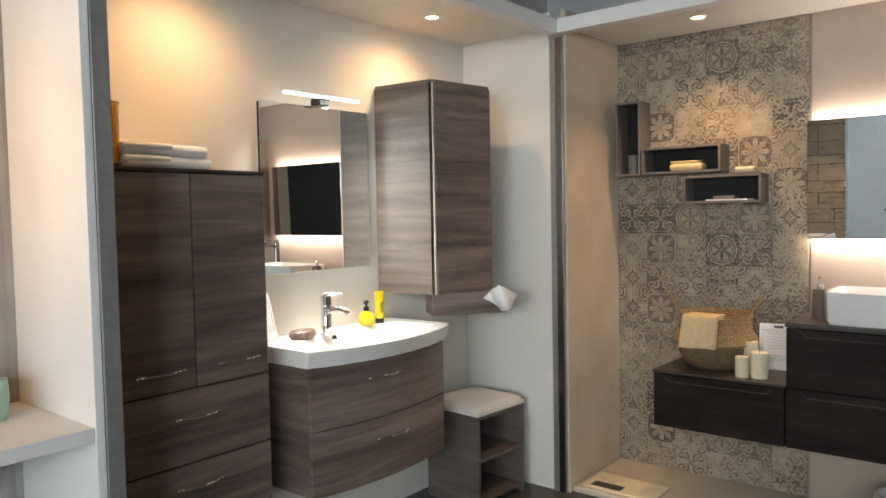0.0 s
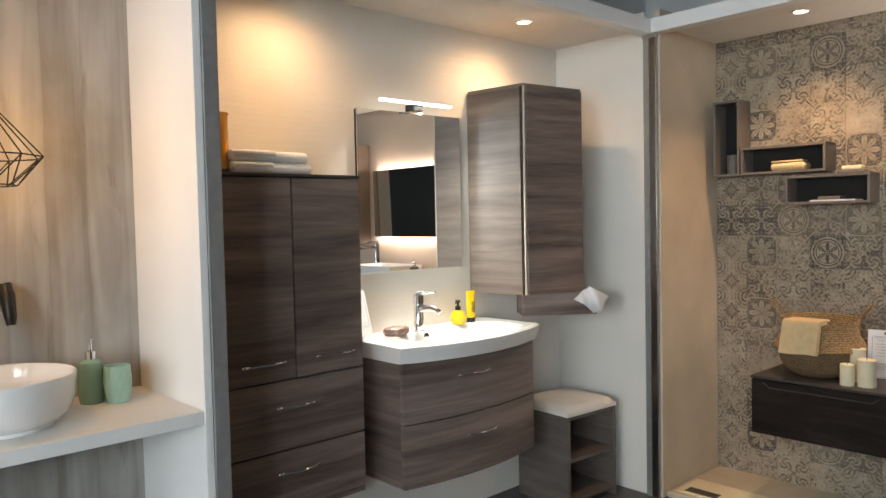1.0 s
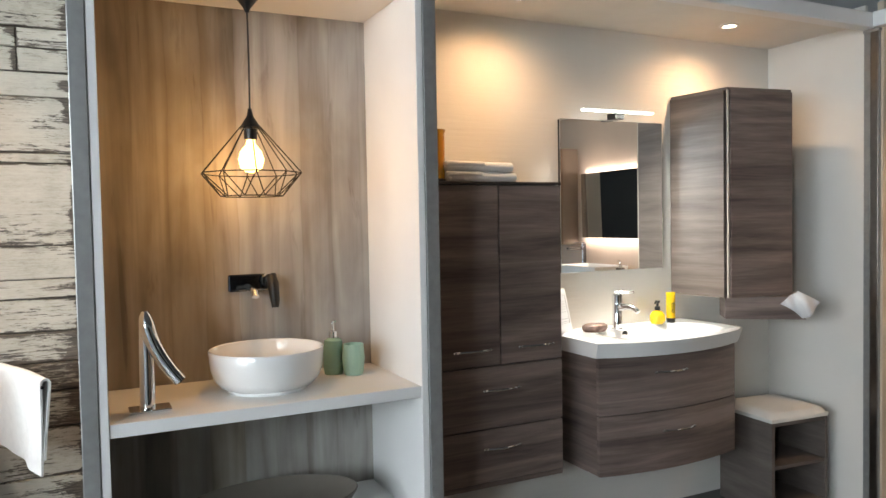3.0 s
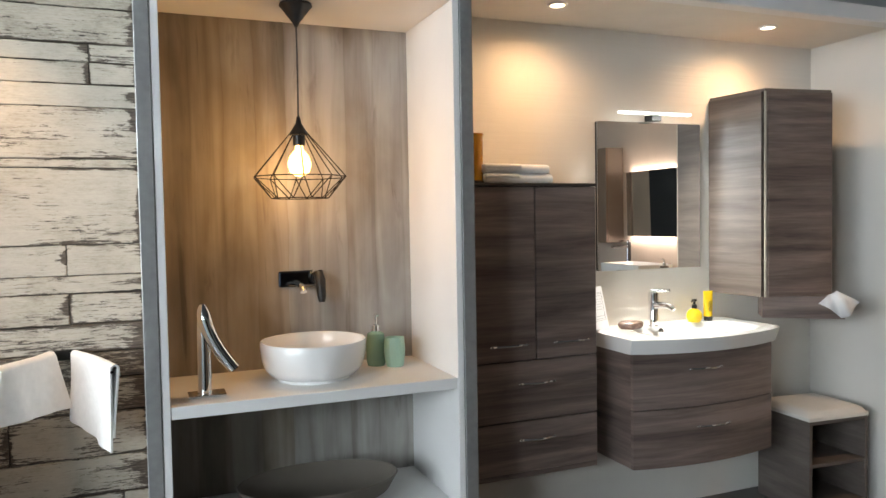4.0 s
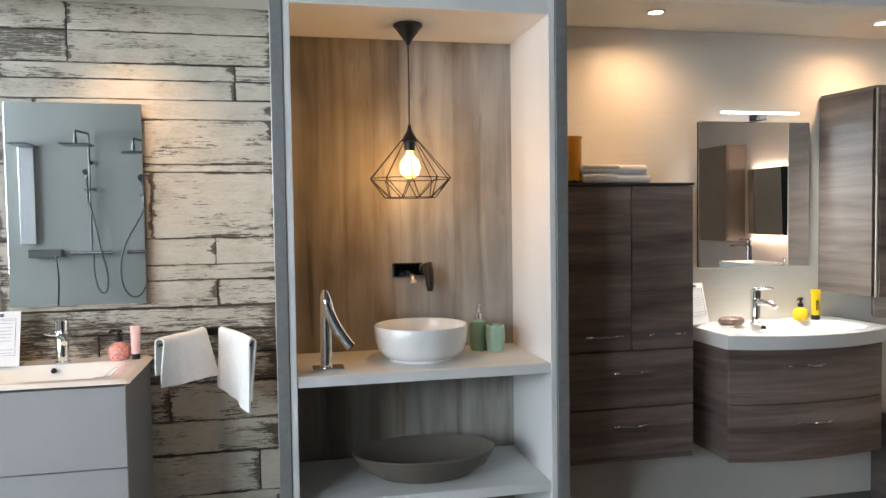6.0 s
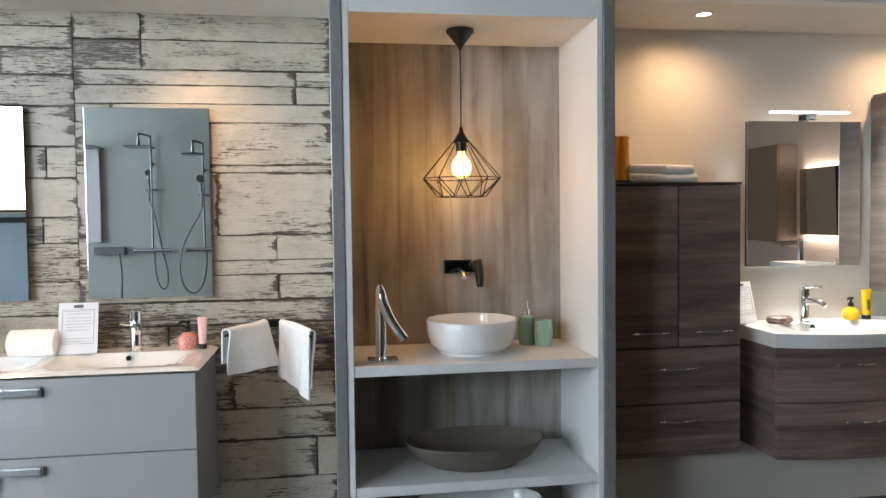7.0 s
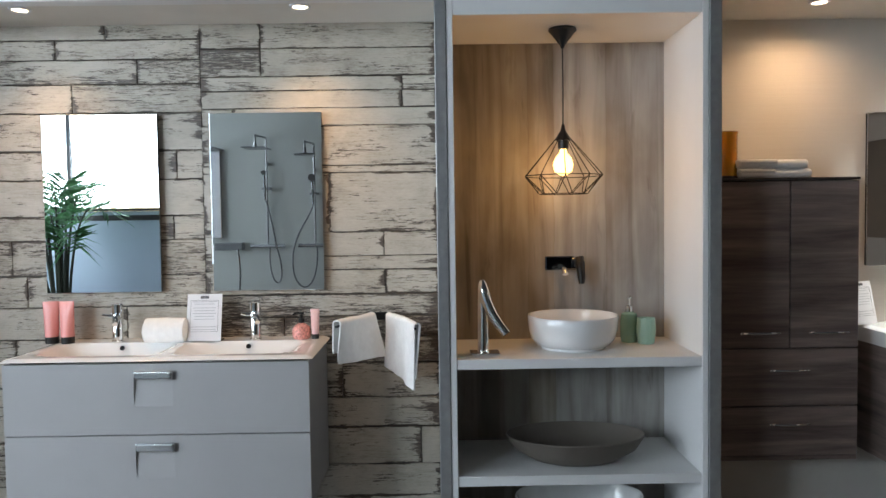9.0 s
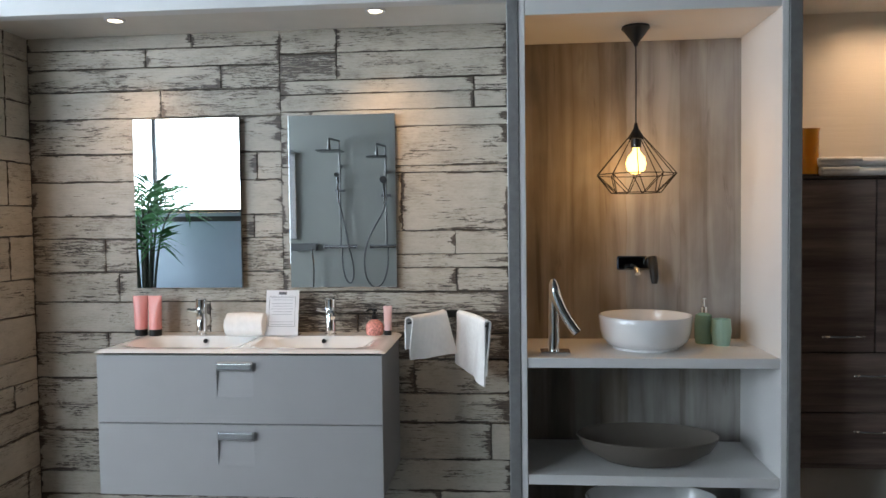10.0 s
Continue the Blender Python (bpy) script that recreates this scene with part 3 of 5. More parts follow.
win = tagged(new("window_1"), "large shop window with a dark sill rail", "window", "", "structure")
win.matrix_world = pose(-4.17, BACK - 0.05, 1.56)
part("sill", box(-1.0, 1.0, -0.03, 0.09, 0.003, 0.03, 0.004), BLACK, win, "dark sill rail")
part("lower_rail", box(-1.0, 1.0, 0.051, 0.064, -0.1, -0.042, 0.003), BLACK, win, "dark rail under the sill")
part("window_frame", box(-0.99, -0.95, -0.03, 0.03, 0.031, 1.29), BLACK, win)
part("window_frame", box(-0.17, -0.13, -0.03, 0.03, 0.031, 1.29), BLACK, win)
part("window_frame", box(0.95, 0.99, -0.03, 0.03, 0.031, 1.29), BLACK, win)
pane = part("pane", box(-0.95, -0.17, -0.004, 0.004, 0.031, 1.29), GLASS, win)
pane.visible_shadow = False
pane = part("pane", box(-0.13, 0.95, -0.004, 0.004, 0.031, 1.29), GLASS, win)
pane.visible_shadow = False

# display ceilings and the white front beam
structure("ceiling_boards_bay", box(AL - 0.13, AR - 0.002, 2.072, AY + 0.13, 2.305, 2.35), CEIL, "pale ceiling of the boarded bay", "ceiling")
structure("ceiling_elm_bay", box(0.795, CR + 0.03, 2.072, CY + 0.12, 2.332, 2.38), CEIL, "pale ceiling of the elm bay", "ceiling")
structure("ceiling_shower_bay", box(CR + 0.036, DX + 0.13, -1.2, DY - 0.002, 2.33, 2.38), CEIL, "pale ceiling over the shower bay", "ceiling")
structure("beam_boards", box(AL - 0.13, -0.316, 2.0, 2.07, 2.275, 2.4, 0.004), BEAM, "white beam along the display fronts", "beam")
structure("beam_elm", box(0.795, CR + 0.034, 2.0, 2.07, 2.3, 2.37, 0.004), BEAM, "white beam along the display fronts", "beam")
structure("beam_shower", box(CR - 0.04, CR + 0.032, -1.2, 1.998, 2.3, 2.37, 0.004), BEAM, "white beam along the shower bay front", "beam")

# niche casing
structure("niche_side_left", box(NL - 0.024, NL, NF, NB - 0.002, 0, 2.4, 0.002), NICHE, "white laminate niche side panel", "panel")
structure("niche_side_right", box(NR, NR + 0.024, NF, NB - 0.002, 0, 2.4, 0.002), NICHE, "white laminate niche side panel", "panel")
structure("niche_header", box(NL + 0.001, NR - 0.001, NF + 0.001, NB - 0.003, 2.217, 2.4, 0.002), NICHE, "white laminate niche header", "panel")
structure("niche_back", box(NL - 0.024, NR + 0.024, NB, NB + 0.03, 0, 2.4), NICHE_WOOD, "bleached oak vertical-grain niche back", "panel")
structure("partition_left", box(AR + 0.002, NL - 0.026, 2.075, 2.6, 0, 2.4), NICHE, "partition between boarded bay and niche", "wall")
structure("partition_right", box(NR + 0.026, 0.768, 2.075, 2.72, 0, 2.4), SIDE_WALL, "partition between niche and elm bay", "wall")
for zt, nm in ((0.885, "niche_shelf_upper"), (0.42, "niche_shelf_middle"), (0.08, "niche_shelf_lower")):
    structure(nm, box(NL + 0.001, NR - 0.001, NF + 0.004, NB - 0.003, zt - 0.04, zt, 0.003), NICHE, "thick white laminate niche shelf", "shelf")


structure("post_left", box(-0.313, NL - 0.025, NF - 0.004, 2.073, 0, 2.42, 0.003), ALU, "brushed aluminium corner post", "post")
structure("post_right", box(NR + 0.0255, 0.794, NF - 0.004, 2.073, 0, 2.42, 0.003), ALU, "brushed aluminium corner post", "post")
post = thing("post_corner", CR - 0.01, DY + 0.04, 0, "dark bronze metal corner post between bays", "post")
post["kind"] = "structure"
part("profile", box(0.002, 0.016, -0.025, 0.042, 0, 2.299, 0.002), BRONZE, post)
part("strip", box(-0.002, 0.0015, 0.012, 0.042, 0, 2.299), ALU, post, "brushed aluminium strip")
part("strip", box(0.006, 0.0165, -0.0285, -0.0255, 0, 2.299), ALU, post, "brushed aluminium strip")
part("collar", box(-0.006, 0.022, -0.033, 0.046, 2.285, 2.2985, 0.002), ALU, post, "brushed aluminium collar")


# shower tray with slot drain
tray = thing("shower_tray", 3.36, 1.44, 0, "cream mineral shower tray with slot drain", "shower tray")
part("tray", box(-0.27, 0.268, -0.5, 0.53, 0.0, 0.03, 0.006), TRAY, tray)
part("drain_plate", box(-0.24, -0.02, 0.12, 0.5, 0.0305, 0.038, 0.003), WAX, tray, "pale drain cover plate")
part("drain_slot", box(-0.22, -0.16, 0.3, 0.46, 0.0385, 0.0405), BRONZE, tray, "dark metal drain slot")


# ---- spots ----
def spot(x, y, z, power, cone=124, lean=0.02):
    """A recessed spot whose beam leans towards the wall behind it."""
    s = thing("ceiling_spot", x, y, z, "round recessed ceiling spot, switched on", "spotlight", "recessed ceiling spots")
    part("ring", lathe([(0.03, -0.001), (0.03, -0.006), (0.036, -0.008), (0.042, -0.005), (0.043, 0.0)], 28), PAPER, s, smooth=True)
    part("lens", lathe([(0.0, -0.003), (0.0295, -0.003), (0.0295, -0.001), (0.0, -0.001)], 24), SPOT_GLOW, s, "glowing lens")
    lamp("spot_light", "SPOT", look((x, y, z - 0.012), (x, y + lean, 0)), power, WARM, cone=cone, soft=0.025)


for sx, power in ((-1.98, 34), (-0.853, 37)):
    spot(sx, 2.205, 2.305, power, 108, 0.12)
for sx, power in ((1.317, 22), (2.465, 24)):
    spot(sx, 2.325, 2.332, power, 148, 0.42)
spot(3.32, 1.41, 2.33, 44, 112)
spot(3.32, 0.35, 2.33, 7)


# ---- furniture helpers ----
def bow_handle(parent, x, y, z, w=0.16, name="handle"):
    """A slim chrome bow handle on a face that looks to -y."""
    bm = tube(curve((x - w / 2, y + 0.002, z), (x - w / 3, y - 0.04, z + 0.004), (x + w / 3, y - 0.04, z + 0.004), (x + w / 2, y + 0.002, z)), 0.0055, 8)
    for s in (-1, 1):
        ball(0.01, x + s * w / 2, y - 0.003, z, bm, 0.7)
    return part(name, bm, CHROME, parent, "chrome bow handle", True)


# ---- bay with elm furniture ----
tall = thing("cabinet", 1.215, CY, 0.36, "wall-hung elm-decor linen cabinet with doors and drawers", "cabinet")
fy = -0.255
part("body", box(-0.299, 0.299, fy + 0.024, -0.001, 0.0, 1.221, 0.002), C_WOOD, tall)
part("top", box(-0.303, 0.303, fy - 0.002, -0.001, 1.2225, 1.234, 0.002), D_TOP, tall, "dark top board")
for s in (-1, 1):
    d = part("door", box(min(s * 0.003, s * 0.298), max(s * 0.003, s * 0.298), fy, fy + 0.018, 0.496, 1.219, 0.002), C_WOOD, tall)
    bow_handle(d, s * 0.15 + 0.02, fy, 0.56)
part("base_strip", box(-0.298, 0.298, fy + 0.003, fy + 0.018, 0.0, 0.0205, 0.001), C_WOOD, tall)
for z0, z1 in ((0.242, 0.49), (0.0225, 0.236)):
    d = part("drawer", box(-0.298, 0.298, fy, fy + 0.018, z0, z1, 0.002), C_WOOD, tall)
    bow_handle(d, 0.0, fy, (z0 + z1) / 2 + 0.03)


def bulge(x, half, amount):
    return amount * (1 - (x / half) ** 2)


def bowed(x0, x1, y_side, y_back, amount, z0, z1, n=14, shrink=0.0):
    """A block whose front bows towards -y."""
    half, mid = (x1 - x0) / 2, (x0 + x1) / 2
    poly = [(x0, y_back), (x0, y_side)]
    poly += [(x0 + (x1 - x0) * i / n, y_side - bulge(x0 + (x1 - x0) * i / n - mid, half, amount)) for i in range(1, n)]
    poly += [(x1, y_side), (x1, y_back)]
    return prism(poly, z0, z1, 0.0)


def bowed_front(x0, x1, y_side, amount, thick, z0, z1, n=18):
    """A bowed drawer front of even thickness."""
    half, mid = (x1 - x0) / 2, (x0 + x1) / 2
    xs = [x0 + (x1 - x0) * i / n for i in range(n + 1)]
    front = [(x, y_side - bulge(x - mid, half, amount)) for x in xs]
    bm = bmesh.new()
    cols = []
    for (x, y) in front:
        cols.append([bm.verts.new(p) for p in ((x, y, z0), (x, y, z1), (x, y + thick, z1), (x, y + thick, z0))])
    for a, b in zip(cols, cols[1:]):
        for k in range(4):
            bm.faces.new((a[k], b[k], b[(k + 1) % 4], a[(k + 1) % 4]))
    bm.faces.new(cols[0])
    bm.faces.new(cols[-1][::-1])
    return bm


van = thing("vanity_unit", 2.043, CY, 0.34, "wall-hung elm-decor vanity with bowed drawers", "vanity")
part("body", bowed(-0.396, 0.396, -0.313, -0.001, 0.048, 0.001, 0.505), C_WOOD, van)
for z0, z1, hz in ((0.262, 0.508, 0.43), (0.0, 0.257, 0.17)):
    part("drawer", bowed_front(-0.396, 0.396, -0.332, 0.05, 0.0185, z0, z1), C_WOOD, van)
for d, hz in zip([c for c in van.children if c.name.startswith("drawer")], (0.43, 0.17)):
    bow_handle(d, -0.045 if hz > 0.3 else 0.0, -0.382, hz, 0.17)


def basin_top(name, x0, x1, yb, ys, amount, z0, z1, hole, label, parent=None, tap_shelf=0.11):
    """A ceramic basin slab with a bowed front and a scooped bowl."""
    half, mid = (x1 - x0) / 2, (x0 + x1) / 2
    nx, ny = 48, 30

    def top(u, v):
        x = x0 + (x1 - x0) * u
        front = ys - bulge(x - mid, half, amount)
        y = yb + (front - yb) * v
        z = z1
        for cx, cy, rx, ry, depth in hole:
            e = 3.2 if amount else 6.0
            q = (abs((x - cx) / rx) ** e + abs((y - cy) / ry) ** e) ** (1 / e)
            if q < 1:
                z = min(z, z1 - depth * min(1, (1 - q) * 2.6) ** 0.8)
        rim = min(u, 1 - u, 1 - v)
        return Vector((x, y, z - 0.012 * max(0, 1 - rim / 0.025) ** 2))

    bm = bmesh.new()
    vs = [[bm.verts.new(top(i / nx, j / ny)) for j in range(ny + 1)] for i in range(nx + 1)]
    for i in range(nx):
        for j in range(ny):
            bm.faces.new((vs[i][j], vs[i + 1][j], vs[i + 1][j + 1], vs[i][j + 1]))
    loop = [vs[i][0] for i in range(nx + 1)] + [vs[nx][j] for j in range(1, ny + 1)] + [vs[i][ny] for i in range(nx - 1, -1, -1)] + [vs[0][j] for j in range(ny - 1, 0, -1)]
    low = []
    for v in loop:
        low.append(bm.verts.new((mid + (v.co.x - mid) * 0.985, yb + (v.co.y - yb) * 0.935, z0)))
    for i in range(len(loop)):
        j = (i + 1) % len(loop)
        bm.faces.new((loop[i], low[i], low[j], loop[j]))
    return part(name, bm, CERAMIC, parent, label, True)


bas = thing("wash_basin", 2.06, CY, 0.847, "white ceramic basin top with bowed front", "basin")
basin_top("basin", -0.427, 0.418, -0.002, -0.345, 0.095, 0.0, 0.078, [(0.0, -0.25, 0.3, 0.16, 0.07)], "", bas)
part("overflow", lathe([(0.0, 0.0), (0.012, 0.0), (0.014, 0.002), (0.014, 0.004)], 20), BLACK, bas, "dark overflow hole").matrix_local = pose(-0.09, -0.112, 0.052, 80)


def mixer_tap(x, y, z, label, side_lever=False):
    """A single-lever basin mixer with its spout towards -y and slightly right."""
    t = thing("basin_tap", x, y, z, label, "tap")
    part("body", lathe([(0.0, 0.0), (0.027, 0.0), (0.027, 0.006), (0.022, 0.01), (0.0225, 0.116), (0.0205, 0.119), (0.0205, 0.123), (0.0245, 0.126), (0.0245, 0.162), (0.021, 0.166), (0.0, 0.166)], 28), CHROME, t, smooth=True)
    part("spout", tube(curve((0, -0.005, 0.1), (0.012, -0.045, 0.113), (0.026, -0.078, 0.113), (0.034, -0.106, 0.09)), 0.014, 12, radii=[0.017 - 0.005 * i / 14 for i in range(15)]), CHROME, t, smooth=True)
    if side_lever:
        part("lever", tube([(-0.02, -0.002, 0.112), (-0.036, -0.008, 0.112), (-0.058, -0.02, 0.118)], 0.007, 10, radii=[0.011, 0.009, 0.006]), CHROME, t, "short side lever", True)
    else:
        part("lever", tube(curve((-0.012, 0.0, 0.169), (0.012, -0.02, 0.174), (0.03, -0.045, 0.174), (0.04, -0.068, 0.177)), 0.009, 10, radii=[0.012 - 0.006 * i / 14 for i in range(15)]), CHROME, t, smooth=True)
    return t


mixer_tap(1.93, 2.5, 0.922, "chrome single-lever tap on the bowed basin")


def wall_mirror(name, x0, x1, z0, z1, y, label, rz=0):
    m = thing(name, (x0 + x1) / 2, y, z0, label, "mirror")
    w, h = (x1 - x0) / 2, z1 - z0
    part("backing", box(-w + 0.004, w - 0.004, -0.018, -0.001, 0.004, h - 0.004), BLACK, m, "dark backing board")
    part("mirror_glass", box(-w, w, -0.024, -0.0185, 0, h, 0.0015), MIRROR, m)
    return m


mc = wall_mirror("wall_mirror", 1.681, 2.288, 1.19, 1.9, CY, "frameless rectangular mirror above the bowed basin")
ml = thing("mirror_lamp", 1.975, CY, 1.9, "slim LED lamp bar above the mirror", "lamp")
part("bracket", prism([(-0.026, -0.026), (0.026, -0.026), (0.034, -0.078), (-0.018, -0.078)], 0.001, 0.03, 0.002), BLACK, ml, "dark bracket")
part("bar", box(-0.207, 0.207, -0.092, -0.06, 0.039, 0.043, 0.0015), PAPER, ml)
part("diffuser", box(-0.205, 0.205, -0.089, -0.063, 0.0305, 0.0388, 0.003, segs=3), LED_C, ml, "glowing diffuser")
lamp("mirror_lamp_light", "AREA", look((1.975, CY - 0.094, 1.928), (1.975, CY - 0.2, 0.9)), 8.5, (0.95, 1, 0.98), sx=0.4, sy=0.03, spread=105)

wc = thing("wall_cabinet", 2.5, CY, 1.057, "angled elm-decor wall cabinet above a tissue box", "cabinet")
wl, wm, wr = (-0.125, -0.001), (-0.09, -0.32), (0.27, -0.37)
part("body", prism([wl, (wm[0] + 0.006, wm[1] + 0.006), (wr[0], wr[1] + 0.012), (0.29, -0.001)], 0.004, 0.966), C_WOOD, wc)
part("top", prism([(wl[0] - 0.004, wl[1]), (wm[0] - 0.004, wm[1] - 0.004), (wr[0] + 0.002, wr[1] - 0.004), (0.294, -0.001)], 0.967, 0.979), TAUPE, wc)


def plate(a, b, z0, z1, t, gap=0.0):
    """An upright board between two plan points."""
    a, b = Vector(a), Vector(b)
    d = (b - a).normalized()
    nrm = Vector((d.y, -d.x))
    a, b = a + d * gap, b - d * gap
    return prism([a, b, b + nrm * t, a + nrm * t], z0, z1)


part("door", plate((wl[0] - 0.001, -0.002), (wm[0] - 0.001, wm[1] + 0.004), 0.0, 0.964, 0.017, 0.003), C_WOOD_SHEEN, wc)
part("door", plate((wm[0] + 0.003, wm[1] - 0.003), wr, 0.0, 0.964, 0.017, 0.003), C_WOOD, wc)
part("edge_strip", box(wm[0] - 0.01, wm[0] - 0.003, wm[1] - 0.013, wm[1] - 0.006, 0.0, 0.964), EDGE_BAND, wc, "pale edge strip")

tb = thing("tissue_box", 2.65, 2.305, 0.947, "elm-decor tissue box hung under the cabinet", "tissue box", rz=-38)
part("box", box(-0.18, 0.18, -0.08, 0.08, 0.0, 0.108, 0.002), C_WOOD, tb)


def tissue_shape(u, v):
    a, b = 2 * u - 1, 2 * v - 1
    x = 0.15 + 0.062 * (a + b) * 0.6 + 0.012 * b
    return Vector((x, -0.085 - 0.045 * (1 - 0.4 * (a * a + b * b)) - 0.012 * math.sin(4 * a + 2.5 * b), 0.075 + 0.057 * (a - b) * 0.62 + 0.008 * math.sin(5 * u + 3 * v)))


part("tissue", grid(tissue_shape, 12, 12, 0.002), PAPER, tb, "white folded tissue", True)

stool = thing("stool", 2.79, 2.36, 0.0, "taupe elm-decor bathroom stool with white cushion", "stool", rz=-4)
part("side", box(-0.18, -0.162, -0.17, 0.17, 0, 0.455, 0.002), STOOL_WOOD, stool)
part("side", box(0.162, 0.18, -0.17, 0.17, 0, 0.455, 0.002), STOOL_WOOD, stool)
part("back", box(-0.1615, 0.1615, 0.152, 0.168, 0.0, 0.455), STOOL_WOOD, stool)
for z in (0.03, 0.23, 0.437):
    part("shelf", box(-0.1615, 0.1615, -0.168, 0.1515, z, z + 0.017, 0.001), STOOL_WOOD, stool)


def pillow(hx, hy, h, n=18):
    def f(u, v):
        a, b = 2 * u - 1, 2 * v - 1
        k = max(0.0, (1 - abs(a) ** 6) * (1 - abs(b) ** 6)) ** 0.4
        return Vector((hx * a, hy * b, h * 0.35 + h * 0.65 * k))
    bm = grid(f, n, n)
    ext = bmesh.ops.extrude_edge_only(bm, edges=[e for e in bm.edges if e.is_boundary])
    for g in ext["geom"]:
        if isinstance(g, bmesh.types.BMVert):
            g.co.z = 0.0
    return bm


cush = part("cushion", pillow(0.183, 0.173, 0.05), CUSHION, stool, "white leatherette cushion", True)
cush.matrix_local = pose(0, 0, 0.456)


def stack_towels(x, y, z, n, w, d, label):
    t = thing("towel_stack", x, y, z, label, "towel")
    for i in range(n):
        k = 0.004 * math.sin(3 * i + 1)
        part("folded_towel", box(-w + k, w - 0.01 * i + k, -d, d, i * 0.04, i * 0.04 + 0.039, 0.017, segs=4), TERRY, t, smooth=True)
        part("fold", box(-w - 0.004 + k, 0.01 * i, -d - 0.003, -d + 0.03, i * 0.04 + 0.018, i * 0.04 + 0.0405, 0.009, segs=3), TERRY, t, smooth=True)
    return t


stack_towels(1.158, 2.47, 1.595, 2, 0.16, 0.1, "folded white towels on the linen cabinet")
jar = thing("glass_jar", 0.965, 2.44, 1.595, "amber glass jar with dark base on the cabinet", "jar")
part("jar", lathe([(0.0, 0.012), (0.05, 0.012), (0.05, 0.19), (0.054, 0.205), (0.046, 0.2), (0.046, 0.03), (0.0, 0.03)], 32), AMBER, jar, smooth=True)
part("base", lathe([(0.0, 0.0), (0.053, 0.0), (0.053, 0.0118), (0.0, 0.0118)], 32), BLACK, jar, "dark base")


def pump_bottle(x, y, z, mat, label, profile_pts, pump_mat, scale=1.0, category="bottle"):
    b = thing("pump_bottle", x, y, z, label, category)
    part("bottle", lathe([(r * scale, h * scale) for r, h in profile_pts], 28), mat, b, smooth=True)
    h = profile_pts[-1][1] * scale
    part("pump", lathe([(0.0, h + 0.0002), (0.013, h + 0.0002), (0.013, h + 0.018), (0.006, h + 0.02), (0.006, h + 0.034), (0.012, h + 0.036), (0.012, h + 0.046), (0.0, h + 0.047)], 18), pump_mat, b, smooth=True)
    part("nozzle", tube([(0, 0, h + 0.042), (-0.02, -0.012, h + 0.044), (-0.034, -0.02, h + 0.036)], 0.004, 8), pump_mat, b, smooth=True)
    return b


ROUND = [(0.0, 0.0), (0.03, 0.0), (0.042, 0.02), (0.042, 0.045), (0.028, 0.068), (0.013, 0.074), (0.0, 0.075)]
yb = pump_bottle(2.2, 2.53, 0.924, YELLOW, "round yellow soap bottle with black pump", ROUND, BLACK, 0.88)


def squeeze_tube(x, y, z, h, w, mat, cap, label, rz=0):
    t = thing("squeeze_tube", x, y, z, label, "tube", rz=rz)
    part("cap", lathe([(0.0, 0.0), (w * 0.42, 0.0), (w * 0.42, h * 0.16), (0.0, h * 0.16)], 20), cap, t, "black cap", True)
    bm = bmesh.new()
    rings = []
    for i in range(9):
        f = i / 8
        rings.append([bm.verts.new((w * (0.42 + 0.1 * f) * math.cos(a), w * 0.42 * (1 - f) ** 0.7 * math.sin(a) + 0.0008 * math.sin(a), h * (0.162 + 0.838 * f))) for a in (2 * math.pi * k / 20 for k in range(20))])
    for a, b in zip(rings, rings[1:]):
        for k in range(20):
            bm.faces.new((a[k], a[(k + 1) % 20], b[(k + 1) % 20], b[k]))
    bm.faces.new(rings[0][::-1])
    bm.faces.new(rings[-1])
    part("tube", bm, mat, t, smooth=True)
    return t


yt = squeeze_tube(2.28, 2.525, 0.924, 0.15, 0.05, YELLOW, BLACK, "yellow squeeze tube with black cap", -12)
for k in range(3):
    part("label_bar", box(-0.008 + 0.006 * k, -0.005 + 0.006 * k, -0.0225, -0.0215, 0.05, 0.1), BLACK, yt, "dark printed bar")
soap = thing("soap_dish", 1.80, 2.5, 0.924, "oval brown marbled stone soap dish", "soap dish")
part("dish", lathe([(0.0, 0.0), (0.05, 0.0), (0.062, 0.012), (0.06, 0.028), (0.05, 0.034), (0.045, 0.03), (0.0, 0.026)], 32, sx=1.05, sy=0.7), STONE_SOAP, soap, smooth=True)


def info_card(x, y, z, w, h, label, rz=0, lean=-12):
    """A clear stand with a printed price sheet, its text as plain bars."""
    c = thing("info_card", x, y, z, label, "sign", rz=rz)
    sheet = part("sheet", box(-w / 2, w / 2, 0, 0.003, 0, h), PAPER, c)
    sheet.matrix_local = pose(0, 0, 0, lean)
    part("logo_bar", box(-w * 0.12, w * 0.12, -0.0012, -0.0002, h * 0.9, h * 0.96), INK, sheet, "dark mark")
    for i, (z0, ww) in enumerate(((0.83, 0.35), (0.78, 0.3), (0.7, 0.32), (0.64, 0.3), (0.58, 0.33), (0.52, 0.28), (0.46, 0.3), (0.3, 0.36), (0.24, 0.33))):
        part("text_bar", box(-w * ww, w * ww, -0.001, -0.0002, h * z0, h * (z0 + 0.01)), PRINT, sheet)
    for a, b, c0, c1 in ((-0.4, 0.4, 0.86, 0.865), (-0.4, 0.4, 0.2, 0.205), (-0.4, -0.393, 0.205, 0.86), (0.393, 0.4, 0.205, 0.86)):
        part("border_bar", box(w * a, w * b, -0.001, -0.0002, h * c0, h * c1), INK, sheet)
    part("stand", box(-w / 2, w / 2, 0.0, 0.06, -0.0, 0.003), GLASS, c, "clear foot")
    return c


info_card(1.655, 2.53, 0.925, 0.15, 0.2, "white printed price card on the bowed basin", 25)


